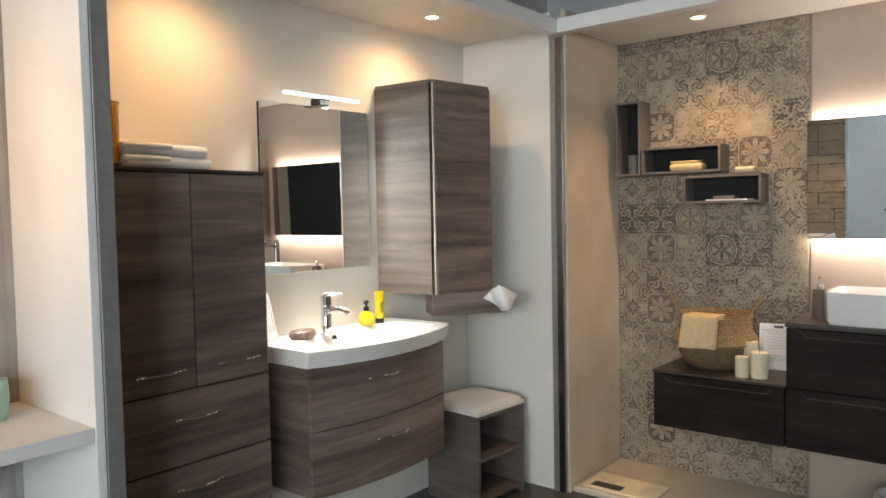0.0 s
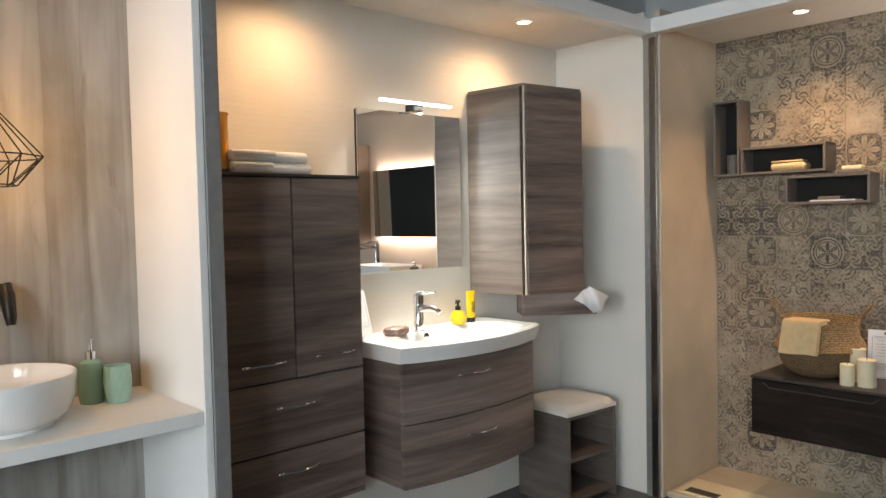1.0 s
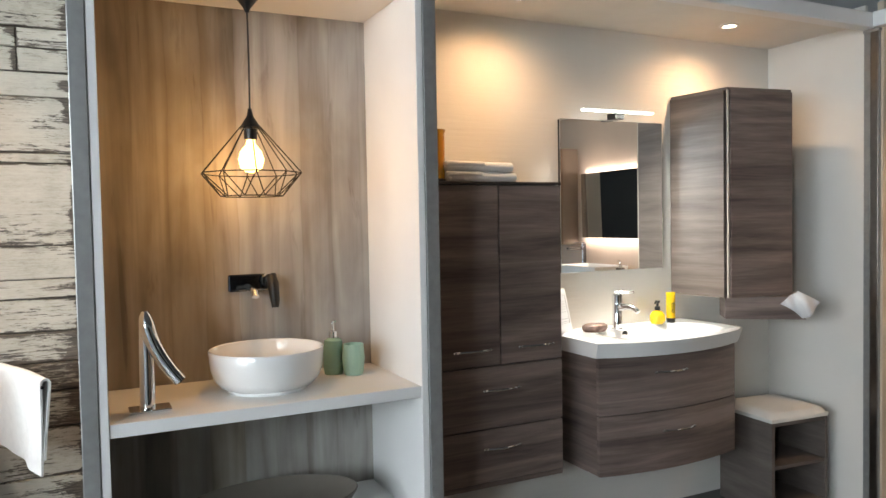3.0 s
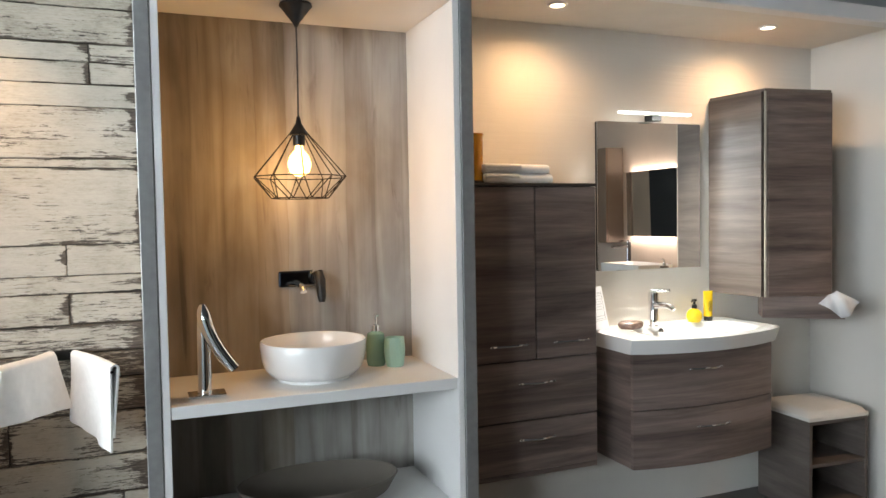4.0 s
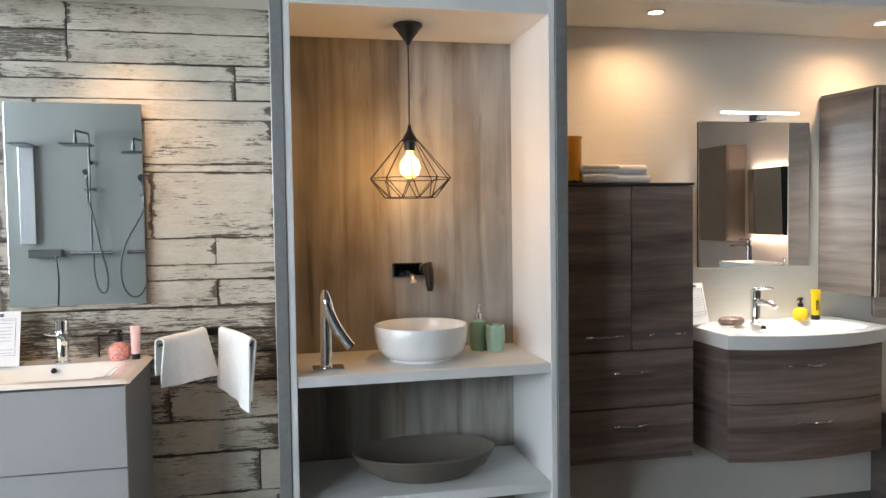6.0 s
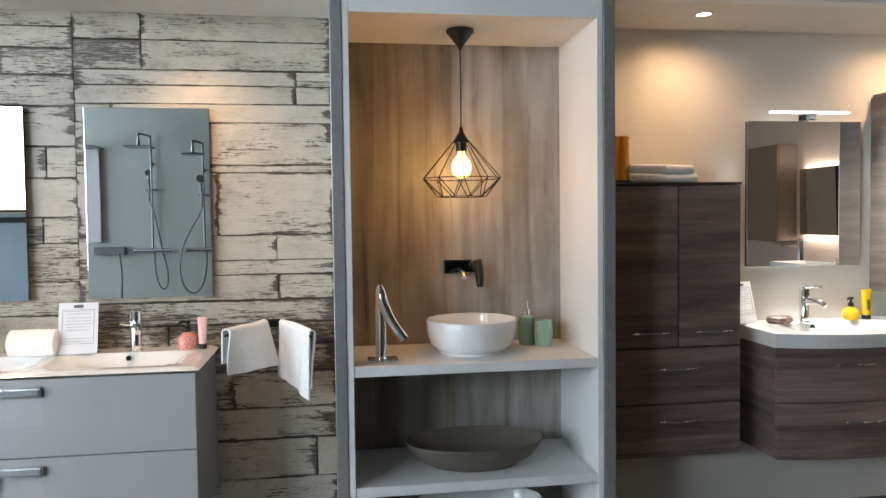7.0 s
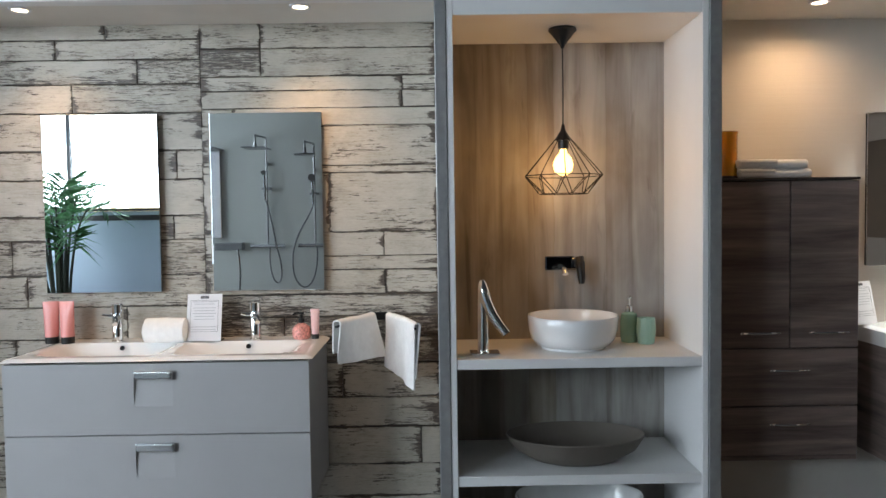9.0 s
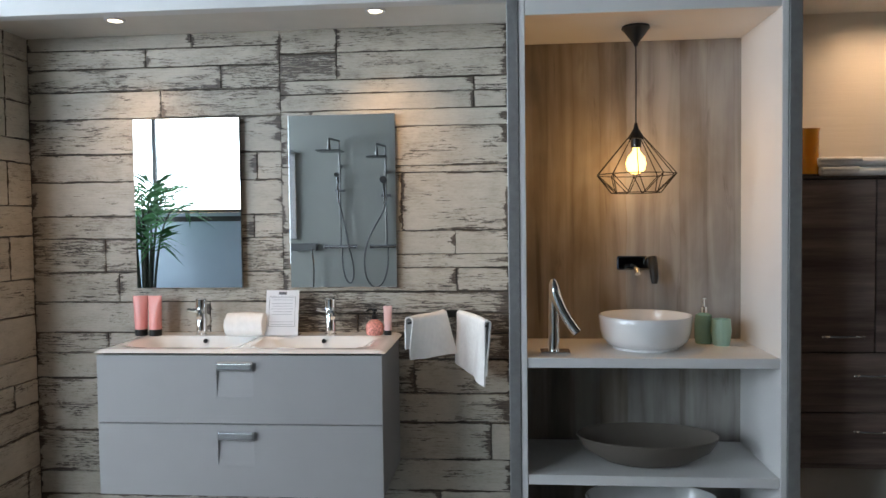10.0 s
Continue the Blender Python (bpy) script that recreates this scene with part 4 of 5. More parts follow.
# ---- niche ----
pend = thing("pendant_lamp", 0.218, 2.265, 2.217, "black wire cage pendant lamp with glowing bulb", "lamp")
part("canopy", lathe([(0.0, -0.0005), (0.056, -0.0005), (0.058, -0.01), (0.05, -0.018), (0.012, -0.068), (0.006, -0.082), (0.0, -0.082)], 32), BLACK, pend, "black cone canopy", True)
part("cable", tube([(0, 0, -0.08), (0.001, 0, -0.25), (0, 0, -0.405)], 0.003, 8), BLACK, pend)
part("socket", lathe([(0.0, -0.395), (0.006, -0.395), (0.011, -0.42), (0.035, -0.457), (0.033, -0.462), (0.022, -0.462), (0.021, -0.497), (0.0, -0.497)], 28), BLACK, pend, smooth=True)
RW, RB, ZT, ZW, ZB = 0.165, 0.1, -0.452, -0.608, -0.683
pt = lambda r, a, z: (r * math.cos(a), r * math.sin(a), z)
for i in range(10):
    a, b, h = math.tau * i / 10 + 0.2, math.tau * (i + 1) / 10 + 0.2, math.tau * (i + 0.5) / 10 + 0.2
    for ends in ([pt(0.03, a, ZT), pt(RW, a, ZW)], [pt(RW, a, ZW), pt(RW, b, ZW)], [pt(RW, a, ZW), pt(RB, h, ZB)], [pt(RW, b, ZW), pt(RB, h, ZB)], [pt(RB, h, ZB), pt(RB, h + math.tau / 10, ZB)]):
        part("wire", tube(ends, 0.0019, 6), BLACK_WIRE, pend)
part("bulb", lathe([(0.0, -0.4975), (0.013, -0.4975), (0.015, -0.512), (0.034, -0.534), (0.042, -0.562), (0.035, -0.59), (0.016, -0.604), (0.0, -0.607)], 24), BULB, pend, "glowing warm bulb", True).visible_shadow = False
lamp("pendant_light", "POINT", pose(0.218, 2.265, 2.217 - 0.575), 5.4, (1.0, 0.54, 0.19), soft=0.035)

bowl = thing("vessel_basin", 0.258, 2.292, 0.885, "round white ceramic vessel basin", "basin")
part("basin", lathe([(0.0, 0.0), (0.134, 0.0), (0.137, 0.01), (0.158, 0.02), (0.176, 0.042), (0.186, 0.075), (0.191, 0.134), (0.188, 0.139), (0.184, 0.136), (0.179, 0.074), (0.15, 0.036), (0.03, 0.022), (0.0, 0.022)], 56), CERAMIC, bowl, smooth=True)
part("drain", lathe([(0.0, 0.0225), (0.03, 0.0225), (0.028, 0.03), (0.0, 0.032)], 24), CHROME, bowl, "chrome drain cap", True)

dt = thing("basin_tap", -0.125, 2.17, 0.885, "tall curved chrome basin tap with square base", "tap")
part("base", box(-0.06, 0.06, -0.04, 0.04, 0.0, 0.009, 0.003), CHROME, dt)
part("body", tube([(-0.006, 0, 0.0092), (-0.005, 0, 0.1), (-0.005, 0, 0.2), (-0.007, 0, 0.26)], 0.02, 20, radii=[0.0235, 0.022, 0.021, 0.017]), CHROME, dt, smooth=True)
horn = curve((-0.006, -0.002, 0.3), (-0.002, -0.012, 0.22), (0.026, -0.024, 0.165), (0.082, -0.04, 0.092), 18)
part("spout", tube(horn, 0.018, 18, radii=[0.01, 0.0175, 0.021, 0.023] + [0.0238 - 0.0042 * i / 14 for i in range(15)]), CHROME, dt, smooth=True)
tip = (horn[-1] - horn[-2]).normalized()
part("nozzle", tube([horn[-1] + tip * 0.0004, horn[-1] + tip * 0.006], 0.0205, 18), CHROME, dt, smooth=True)
part("outlet", tube([horn[-1] + tip * 0.0062, horn[-1] + tip * 0.009], 0.013, 14), BLACK, dt, "dark outlet")

wt = thing("wall_tap", 0.265, NB, 1.225, "wall-mounted chrome tap with black lever", "tap")
part("plate", box(-0.088, 0.088, -0.01, -0.001, -0.028, 0.034, 0.006), DARK_CHROME, wt)
part("spout", tube([(-0.02, -0.01, -0.012), (-0.02, -0.1, -0.018), (-0.022, -0.15, -0.024), (-0.022, -0.158, -0.036)], 0.013, 12), CHROME, wt, smooth=True)
part("hub", lathe([(0.0, 0.0), (0.028, 0.0), (0.026, 0.03), (0.0, 0.032)], 24), CHROME, wt, smooth=True).matrix_local = pose(0.055, -0.011, 0.008, 90)
part("lever", tube([(0.058, -0.05, 0.022), (0.06, -0.07, 0.0), (0.062, -0.085, -0.06), (0.062, -0.088, -0.085)], 0.015, 12, radii=[0.02, 0.021, 0.017, 0.012]), BLACK, wt, "black lever", True)

md = thing("soap_dispenser", 0.526, 2.4, 0.885, "mint green glass soap dispenser with steel pump", "dispenser")
part("bottle", lathe([(0.0, 0.0), (0.033, 0.0), (0.037, 0.02), (0.037, 0.09), (0.032, 0.125), (0.015, 0.134), (0.0, 0.134)], 30), MINT_DARK, md, smooth=True)
part("pump", lathe([(0.0, 0.1345), (0.015, 0.1345), (0.015, 0.158), (0.006, 0.161), (0.005, 0.198), (0.0, 0.198)], 18), CHROME, md, "steel pump", True)
part("nozzle", tube([(0, 0, 0.195), (0.0, -0.02, 0.203), (0, -0.03, 0.197)], 0.004, 8), CHROME, md, smooth=True)
mcup = thing("tumbler", 0.587, 2.352, 0.885, "mint green fluted ceramic tumbler", "tumbler")
part("cup", lathe([(0.0, 0.0), (0.031, 0.0), (0.036, 0.012), (0.041, 0.06), (0.037, 0.112), (0.034, 0.112), (0.037, 0.06), (0.03, 0.012), (0.0, 0.01)], 48, wobble=lambda a, z: 1 + 0.03 * math.cos(11 * a + 16 * z)), MINT, mcup, smooth=True)

dish = thing("oval_basin", 0.255, 2.235, 0.42, "large oval taupe ceramic basin on the middle shelf", "basin")
part("basin", lathe([(0.0, 0.0), (0.5, 0.0), (0.62, 0.01), (0.88, 0.054), (1.0, 0.108), (0.985, 0.112), (0.85, 0.06), (0.55, 0.02), (0.0, 0.016)], 64, sx=0.29, sy=0.185), TAUPE_BOWL, dish, smooth=True)
bowl2 = thing("oval_basin", 0.27, 2.235, 0.08, "oval white ceramic basin on the lower shelf", "basin")
part("basin", lathe([(0.0, 0.0), (0.6, 0.0), (0.8, 0.04), (0.95, 0.11), (1.0, 0.186), (0.985, 0.192), (0.96, 0.188), (0.88, 0.11), (0.7, 0.04), (0.0, 0.02)], 56, sx=0.27, sy=0.17), CERAMIC, bowl2, smooth=True)


# ---- boarded bay ----
vA = thing("vanity_unit", -1.397, AY, 0.33, "wall-hung grey lacquered double vanity", "vanity")
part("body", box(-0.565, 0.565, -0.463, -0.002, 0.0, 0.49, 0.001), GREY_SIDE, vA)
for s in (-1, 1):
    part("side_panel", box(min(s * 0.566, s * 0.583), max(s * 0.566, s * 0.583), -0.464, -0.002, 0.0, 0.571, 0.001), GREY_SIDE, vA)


def notched_front(z0, z1):
    """A drawer front with a sloping finger notch under its chrome grip."""
    bm = box(-0.585, -0.085, -0.483, -0.465, z0, z1)
    box(0.065, 0.585, -0.483, -0.465, z0, z1, bm=bm)
    box(-0.085, 0.065, -0.483, -0.465, z0, z1 - 0.165, bm=bm)
    box(-0.085, 0.065, -0.483, -0.465, z1 - 0.028, z1, bm=bm)
    vs = [bm.verts.new(p) for p in ((-0.085, -0.4825, z1 - 0.165), (0.065, -0.4825, z1 - 0.165), (0.065, -0.4655, z1 - 0.028), (-0.085, -0.4655, z1 - 0.028))]
    bm.faces.new(vs)
    return bm


for z0, z1 in ((0.296, 0.57), (0.0, 0.291)):
    d = part("drawer", notched_front(z0, z1), GREY_LACQ, vA)
    part("handle", box(-0.08, 0.069, -0.503, -0.484, z1 - 0.06, z1 - 0.024, 0.0085, segs=5), GRIP, d, "chrome grip")
bA = thing("double_basin", -1.397, AY, 0.902, "white double basin top with two shallow bowls", "basin")
basin_top("basin", -0.6, 0.6, -0.002, -0.49, 0.0, 0.0, 0.02, [(-0.27, -0.27, 0.24, 0.15, 0.06), (0.27, -0.27, 0.24, 0.15, 0.06)], "", bA)
for s in (-1, 1):
    part("overflow", lathe([(0.0, 0.0), (0.008, 0.0), (0.0105, 0.002), (0.0105, 0.003)], 20), BLACK, bA, "dark overflow hole").matrix_local = pose(s * 0.27, -0.141, 0.0, 62)
for x in (-1.7, -1.105):
    mixer_tap(x, 2.37, 0.924, "chrome single-lever tap on the double basin", True)
wall_mirror("wall_mirror", -2.034, -1.53, 1.132, 1.912, AY - 0.014, "frameless mirror on whitewashed boards")
wall_mirror("wall_mirror", -1.302, -0.812, 1.132, 1.912, AY - 0.014, "frameless mirror on whitewashed boards beside towel rail")
squeeze_tube(-1.985, 2.37, 0.922, 0.182, 0.066, PINK, BLACK, "coral pink squeeze tube with dark cap", 10)
squeeze_tube(-1.915, 2.365, 0.922, 0.182, 0.066, PINK, BLACK, "coral pink squeeze tube with dark cap", -5)
rt = thing("rolled_towel", -1.49, 2.365, 0.922, "rolled white towel on the double basin", "towel")
bm = lathe([(0.0, -0.095), (0.03, -0.095), (0.05, -0.085), (0.053, 0.0), (0.05, 0.085), (0.03, 0.095), (0.0, 0.095)], 28, wobble=lambda a, z: 1 + 0.05 * math.cos(a * 2 + 1))
bmesh.ops.transform(bm, matrix=pose(0, 0, 0.05, 0, 90, 0), verts=bm.verts[:])
part("towel", bm, TERRY, rt, smooth=True)
info_card(-1.325, 2.345, 0.924, 0.15, 0.205, "white printed price card in clear stand on the double basin")
pump_bottle(-0.912, 2.4, 0.922, PINK_SPECK, "squat speckled coral pink soap bottle with black pump", [(0.0, 0.0), (0.034, 0.0), (0.039, 0.006), (0.041, 0.03), (0.037, 0.05), (0.023, 0.063), (0.013, 0.07), (0.0, 0.071)], BLACK, 0.98)
squeeze_tube(-0.85, 2.39, 0.922, 0.13, 0.038, PALE_PINK, BLACK, "pale pink squeeze tube with dark cap")

rail = thing("towel_rail", -0.565, AY - 0.012, 1.008, "black double-arm towel rail on boarded wall", "towel rail")
part("plate", box(-0.032, 0.032, -0.014, -0.001, -0.018, 0.018, 0.006), BLACK, rail)
ARM = {-1: ((-0.03, -0.014, 0), (-0.16, -0.325, 0.0)), 1: ((0.03, -0.014, 0), (0.162, -0.405, 0.0))}
for s, (a, b) in ARM.items():
    part("arm", tube([a, b], 0.005, 10), BLACK, rail)


def draped(name, a, b, long_f, long_b, label, sway=0.0, tip_sway=0.0, skew=0.0, phase=0.0, half=0.015):
    """A towel folded over an arm between two points; its front flap sways outwards near the wall, both flaps fall in soft folds."""
    t = thing(name, *a, label, "towel")
    d = Vector(b) - Vector(a)
    nrm = Vector((-d.y, d.x, 0)).normalized()

    def f(u, v):
        p = d * u
        s = v * (long_f + long_b + 0.06) - long_b
        if s < 0:
            q, side = -s, -1
        elif s < 0.06:
            k = math.pi * s / 0.06
            return p + Vector((0, 0, 0.01 + 0.015 * math.sin(k) - 0.003 * math.sin(5 * u + phase))) - nrm * half * math.cos(k)
        else:
            q, side = s - 0.06, 1
        hang = min(1, q / 0.14)
        fold = 0.006 * math.sin(8 * u + 2 + phase) + 0.003 * math.sin(17 * u + 9 * q + phase)
        drift = (sway * (1 - u) + tip_sway * u) * (q / 0.2) if side > 0 else 0.5 * tip_sway * (q / 0.2)
        off = side * half * (1 - 0.35 * hang) + fold * hang + drift
        along = d.normalized() * (0.006 * math.sin(14 * q + phase) * hang)
        return p + along + nrm * off + Vector((0, 0, 0.01 - q * (1 + skew * (u - 0.5))))
    part("towel", grid(f, 30, 44, 0.006), TERRY, t, smooth=True)
    return t


draped("hanging_towel", (-0.605, 2.42, 1.008), (-0.722, 2.14, 1.008), 0.17, 0.125, "white towel folded over the rail's arm", 0.062, 0.0, -0.1, 0.4, 0.02)
draped("hanging_towel", (-0.53, 2.42, 1.008), (-0.395, 2.06, 1.008), 0.2, 0.24, "white towel hanging long over the rail's arm", 0.0, -0.012, 0.12, 1.9, 0.015)


# ---- shower bay ----
def groove_highlight(drawer, half, z):
    """A paler strip that draws the finger groove's highlight on a drawer front, sinking back at both ends."""
    pts = [(0.002, -half - 0.03, z + 0.022), (-0.001, -half, z), (-0.0015, 0.0, z), (-0.001, half, z), (0.002, half + 0.03, z + 0.022)]
    return part("groove_highlight", tube(pts, 0.003, 8), D_TOP, drawer, "paler raised strip drawn as the finger groove's highlight", True)


low = thing("drawer_cabinet", 3.2, 1.29, 0.385, "low wall-hung dark wenge drawer cabinet", "cabinet")
part("body", box(0.02, 0.427, -0.297, 0.297, 0.0, 0.258, 0.001), D_WOOD, low)
d = part("drawer", box(0.0, 0.0195, -0.296, 0.297, 0.0, 0.254, 0.002), D_WOOD, low)
groove_highlight(d, 0.215, 0.222)
part("top", box(-0.004, 0.427, -0.3, 0.302, 0.2585, 0.27, 0.002), D_TOP, low, "dark top board")
high = thing("vanity_unit", 3.2, 0.59, 0.385, "wall-hung dark wenge vanity with two drawers", "vanity")
part("body", box(0.02, 0.427, -0.397, 0.397, 0.0, 0.525, 0.001), D_WOOD, high)
for z0, z1 in ((0.0, 0.261), (0.265, 0.522)):
    d = part("drawer", box(0.0, 0.0195, -0.397, 0.397, z0, z1, 0.002), D_WOOD, high)
    groove_highlight(d, 0.315, z1 - 0.034)
part("top", box(-0.006, 0.427, -0.402, 0.402, 0.5255, 0.546, 0.002), D_TOP, high, "dark stone top")


def rounded_tub(hx, hy, h, t):
    bm = bmesh.new()

    def ring(sx, sy, z, n=40):
        out = []
        for i in range(n):
            a = math.tau * i / n
            c, s = math.cos(a), math.sin(a)
            k = (abs(c) ** 9 + abs(s) ** 9) ** (-1 / 9)
            out.append(bm.verts.new((sx * c * k, sy * s * k, z)))
        return out
    rings = [ring(hx * 0.95, hy * 0.96, 0), ring(hx * 0.98, hy * 0.985, h * 0.12), ring(hx, hy, h), ring(hx - t, hy - t, h), ring(hx * 0.9 - t, hy * 0.92 - t, h * 0.3), ring(hx * 0.3, hy * 0.3, h * 0.2)]
    for a, b in zip(rings, rings[1:]):
        for i in range(len(a)):
            j = (i + 1) % len(a)
            bm.faces.new((a[i], a[j], b[j], b[i]))
    bm.faces.new(rings[0][::-1])
    bm.faces.new(rings[-1])
    return bm


vb = thing("vessel_basin", 3.39, 0.585, 0.931, "rectangular white ceramic vessel basin on dark top", "basin")
part("basin", rounded_tub(0.175, 0.27, 0.135, 0.012), CERAMIC, vb, smooth=True)
tD = thing("basin_tap", 3.53, 0.3, 0.931, "tall chrome tap beside the vessel basin", "tap")
part("body", lathe([(0.0, 0.0), (0.026, 0.0), (0.022, 0.01), (0.021, 0.3), (0.0, 0.302)], 24), DARK_CHROME, tD, smooth=True)
part("spout", box(-0.17, 0.0, -0.014, 0.014, 0.25, 0.272, 0.004), DARK_CHROME, tD)
part("lever", box(-0.09, 0.015, -0.01, 0.01, 0.304, 0.314, 0.003), DARK_CHROME, tD)
sd = thing("soap_dispenser", 3.42, 0.9, 0.931, "taupe stone soap dispenser with steel pump", "dispenser")
part("bottle", lathe([(0.0, 0.0), (0.034, 0.0), (0.036, 0.01), (0.034, 0.12), (0.03, 0.128), (0.0, 0.128)], 28), TAUPE_BOWL, sd, smooth=True)
part("pump", lathe([(0.0, 0.1285), (0.014, 0.1285), (0.014, 0.15), (0.006, 0.153), (0.005, 0.18), (0.0, 0.18)], 18), CHROME, sd, "steel pump", True)
part("nozzle", tube([(0, 0, 0.176), (-0.018, 0.0, 0.184), (-0.03, 0.0, 0.178)], 0.004, 8), CHROME, sd, smooth=True)

lm = thing("lit_mirror", DX, 0.597, 1.278, "wide mirror with glowing LED strips above and below", "mirror")
part("backing", box(-0.03, -0.001 + 0.004, -0.37, 0.37, 0.03, 0.518), ALU, lm)
part("mirror_glass", box(-0.036, -0.0305, -0.4, 0.4, 0.0, 0.548, 0.001), MIRROR, lm).matrix_local = pose(0, 0, 0, 0, -1.0, 0)
for z0, z1 in ((0.012, 0.0295), (0.5185, 0.536)):
    part("led_strip", box(-0.028, -0.004, -0.37, 0.37, z0, z1), LED, lm, "glowing LED strip")
lamp("led_top_light", "AREA", look((DX - 0.02, 0.597, 1.822), (DX + 0.004, 0.597, 2.3)), 2.4, (1.0, 0.88, 0.82), sx=0.78, sy=0.02)
lamp("led_bottom_light", "AREA", look((DX - 0.02, 0.597, 1.282), (DX + 0.004, 0.597, 0.8)), 4.6, (1.0, 0.88, 0.82), sx=0.78, sy=0.02)


def box_shelf(y0, y1, z0, z1, label):
    """An open wall box of thin boards with a near-black back."""
    s = thing("box_shelf", DX, (y0 + y1) / 2, z0, label, "shelf", "open wall boxes")
    w, h, d, t = (y1 - y0) / 2, z1 - z0, 0.13, 0.012
    part("board", box(-d, -0.001, -w, w, 0, t, 0.001), TAUPE, s)
    part("board", box(-d, -0.001, -w, w, h - t, h, 0.001), TAUPE, s)
    part("board", box(-d, -0.001, -w, -w + t, t + 0.0005, h - t - 0.0005, 0.001), TAUPE, s)
    part("board", box(-d, -0.001, w - t, w, t + 0.0005, h - t - 0.0005, 0.001), TAUPE, s)
    # much darker than the taupe boards round it
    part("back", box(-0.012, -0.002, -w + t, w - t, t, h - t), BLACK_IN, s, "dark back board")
    return s


box_shelf(1.785, 1.925, 1.607, 1.997, "upright taupe open wall box")
box_shelf(1.368, 1.778, 1.609, 1.747, "wide taupe open wall box with folded cloth")
box_shelf(1.177, 1.557, 1.453, 1.592, "wide taupe open wall box with papers")
cup = thing("candle", 3.57, 1.85, 1.619, "dark grey candle jar in the upright box", "candle")
part("jar", lathe([(0.0, 0.0), (0.03, 0.0), (0.032, 0.1), (0.028, 0.1), (0.027, 0.02), (0.0, 0.02)], 24), TAUPE, cup, smooth=True)
fc = thing("folded_cloth", 3.56, 1.55, 1.621, "rolled cream face cloth in the wall box", "towel")
part("cloth", box(-0.05, 0.04, -0.085, 0.085, 0.0, 0.04, 0.018, segs=4), CREAM_CLOTH, fc, smooth=True)
part("fold", box(-0.045, 0.03, -0.07, 0.08, 0.0405, 0.05, 0.004), CREAM_CLOTH, fc, smooth=True)
sb = thing("soap_dish", 3.56, 1.265, 1.592, "ivory soap bar on a dark dish", "soap dish")
part("dish", box(-0.04, 0.04, -0.06, 0.06, 0.0, 0.014, 0.006), TAUPE, sb)
part("soap", box(-0.03, 0.03, -0.045, 0.045, 0.0145, 0.036, 0.008, segs=4), WAX, sb, "ivory soap bar", True)
pp = thing("booklet", 3.56, 1.34, 1.465, "pale booklets lying in the wall box", "booklet")
part("booklet", box(-0.06, 0.05, -0.1, 0.1, 0.0, 0.007, 0.001), PAPER, pp)
part("booklet", box(-0.04, 0.03, -0.03, 0.07, 0.0075, 0.024, 0.002), TAUPE, pp)

bk = thing("basket", 3.44, 1.37, 0.655, "belly-shaped seagrass basket with handles", "basket")
part("lower_body", lathe([(0.0, 0.0), (0.11, 0.0), (0.145, 0.02), (0.172, 0.07), (0.178, 0.115)], 48), SEAGRASS_DARK, bk, "brown lower weave", True)
part("upper_body", lathe([(0.1785, 0.116), (0.196, 0.13), (0.186, 0.155), (0.166, 0.19), (0.162, 0.225), (0.168, 0.268), (0.162, 0.268), (0.156, 0.22), (0.16, 0.185), (0.178, 0.15), (0.17, 0.1), (0.13, 0.03), (0.0, 0.02)], 48, wobble=lambda a, z: 1 + 0.012 * math.sin(17 * a + 60 * z)), SEAGRASS, bk, "light upper weave", True)
for s in (-1, 1):
    part("handle", tube(curve((-0.04, s * 0.15, 0.25), (-0.05, s * 0.25, 0.37), (0.02, s * 0.25, 0.38), (0.05, s * 0.15, 0.25)), 0.0045, 8), SEAGRASS, bk, "rope handle", True)
ct = thing("folded_towel", 3.268, 1.36, 0.73, "cream face towel draped over the basket rim", "towel")


def cloth_shape(u, v):
    q = v * 0.172
    x = 0.055 - 0.1 * math.sin(min(1, v * 3) * math.pi / 2) - 0.012 * math.sin(6 * u) * v - 0.02 * v
    return Vector((x, 0.085 - 0.16 * u + 0.02 * v, 0.2 - max(0, q - 0.045) * 1.2))


part("towel", grid(cloth_shape, 14, 18, 0.02), CREAM_CLOTH, ct, smooth=True)
for x, y, h, r in ((3.3, 1.125, 0.118, 0.038), (3.385, 1.19, 0.15, 0.034), (3.275, 1.195, 0.094, 0.03)):
    c = thing("candle", x, y, 0.655, "ivory pillar candle on the low cabinet", "candle", "pillar candles")
    part("wax", lathe([(0.0, 0.0), (r, 0.0), (r, h - 0.003), (r - 0.004, h), (r * 0.6, h - 0.004), (0.0, h - 0.006)], 28), WAX, c, smooth=True)
    part("wick", tube([(0, 0, h - 0.006), (0.001, 0, h + 0.008)], 0.001, 6), BLACK, c, "black wick")
ub = thing("ceramic_bowl", 3.33, 0.5, 0.0, "white ceramic bowl under the dark vanity", "bowl")
part("bowl", lathe([(0.0, 0.0), (0.13, 0.0), (0.17, 0.06), (0.18, 0.2), (0.172, 0.222), (0.155, 0.225), (0.14, 0.21), (0.13, 0.1), (0.0, 0.04)], 36), CERAMIC, ub, smooth=True)
info_card(3.5, 1.1, 0.656, 0.17, 0.22, "white printed price card on the low cabinet", -80)

# unlit tall cabinet further along the beige wall
bc = thing("wall_cabinet", DX, -0.24, 1.22, "glossy brown wall cabinet on the beige wall", "cabinet")
part("body", box(-0.16, 0.003, -0.33, 0.33, 0.0, 0.83, 0.002), BROWN_SIDE, bc)
part("door", box(-0.18, -0.161, -0.33, 0.33, 0.0, 0.83, 0.002), plain("glossy_brown_door", (0.17, 0.12, 0.085), 0.3, vary=0.04, coat=0.2), bc)


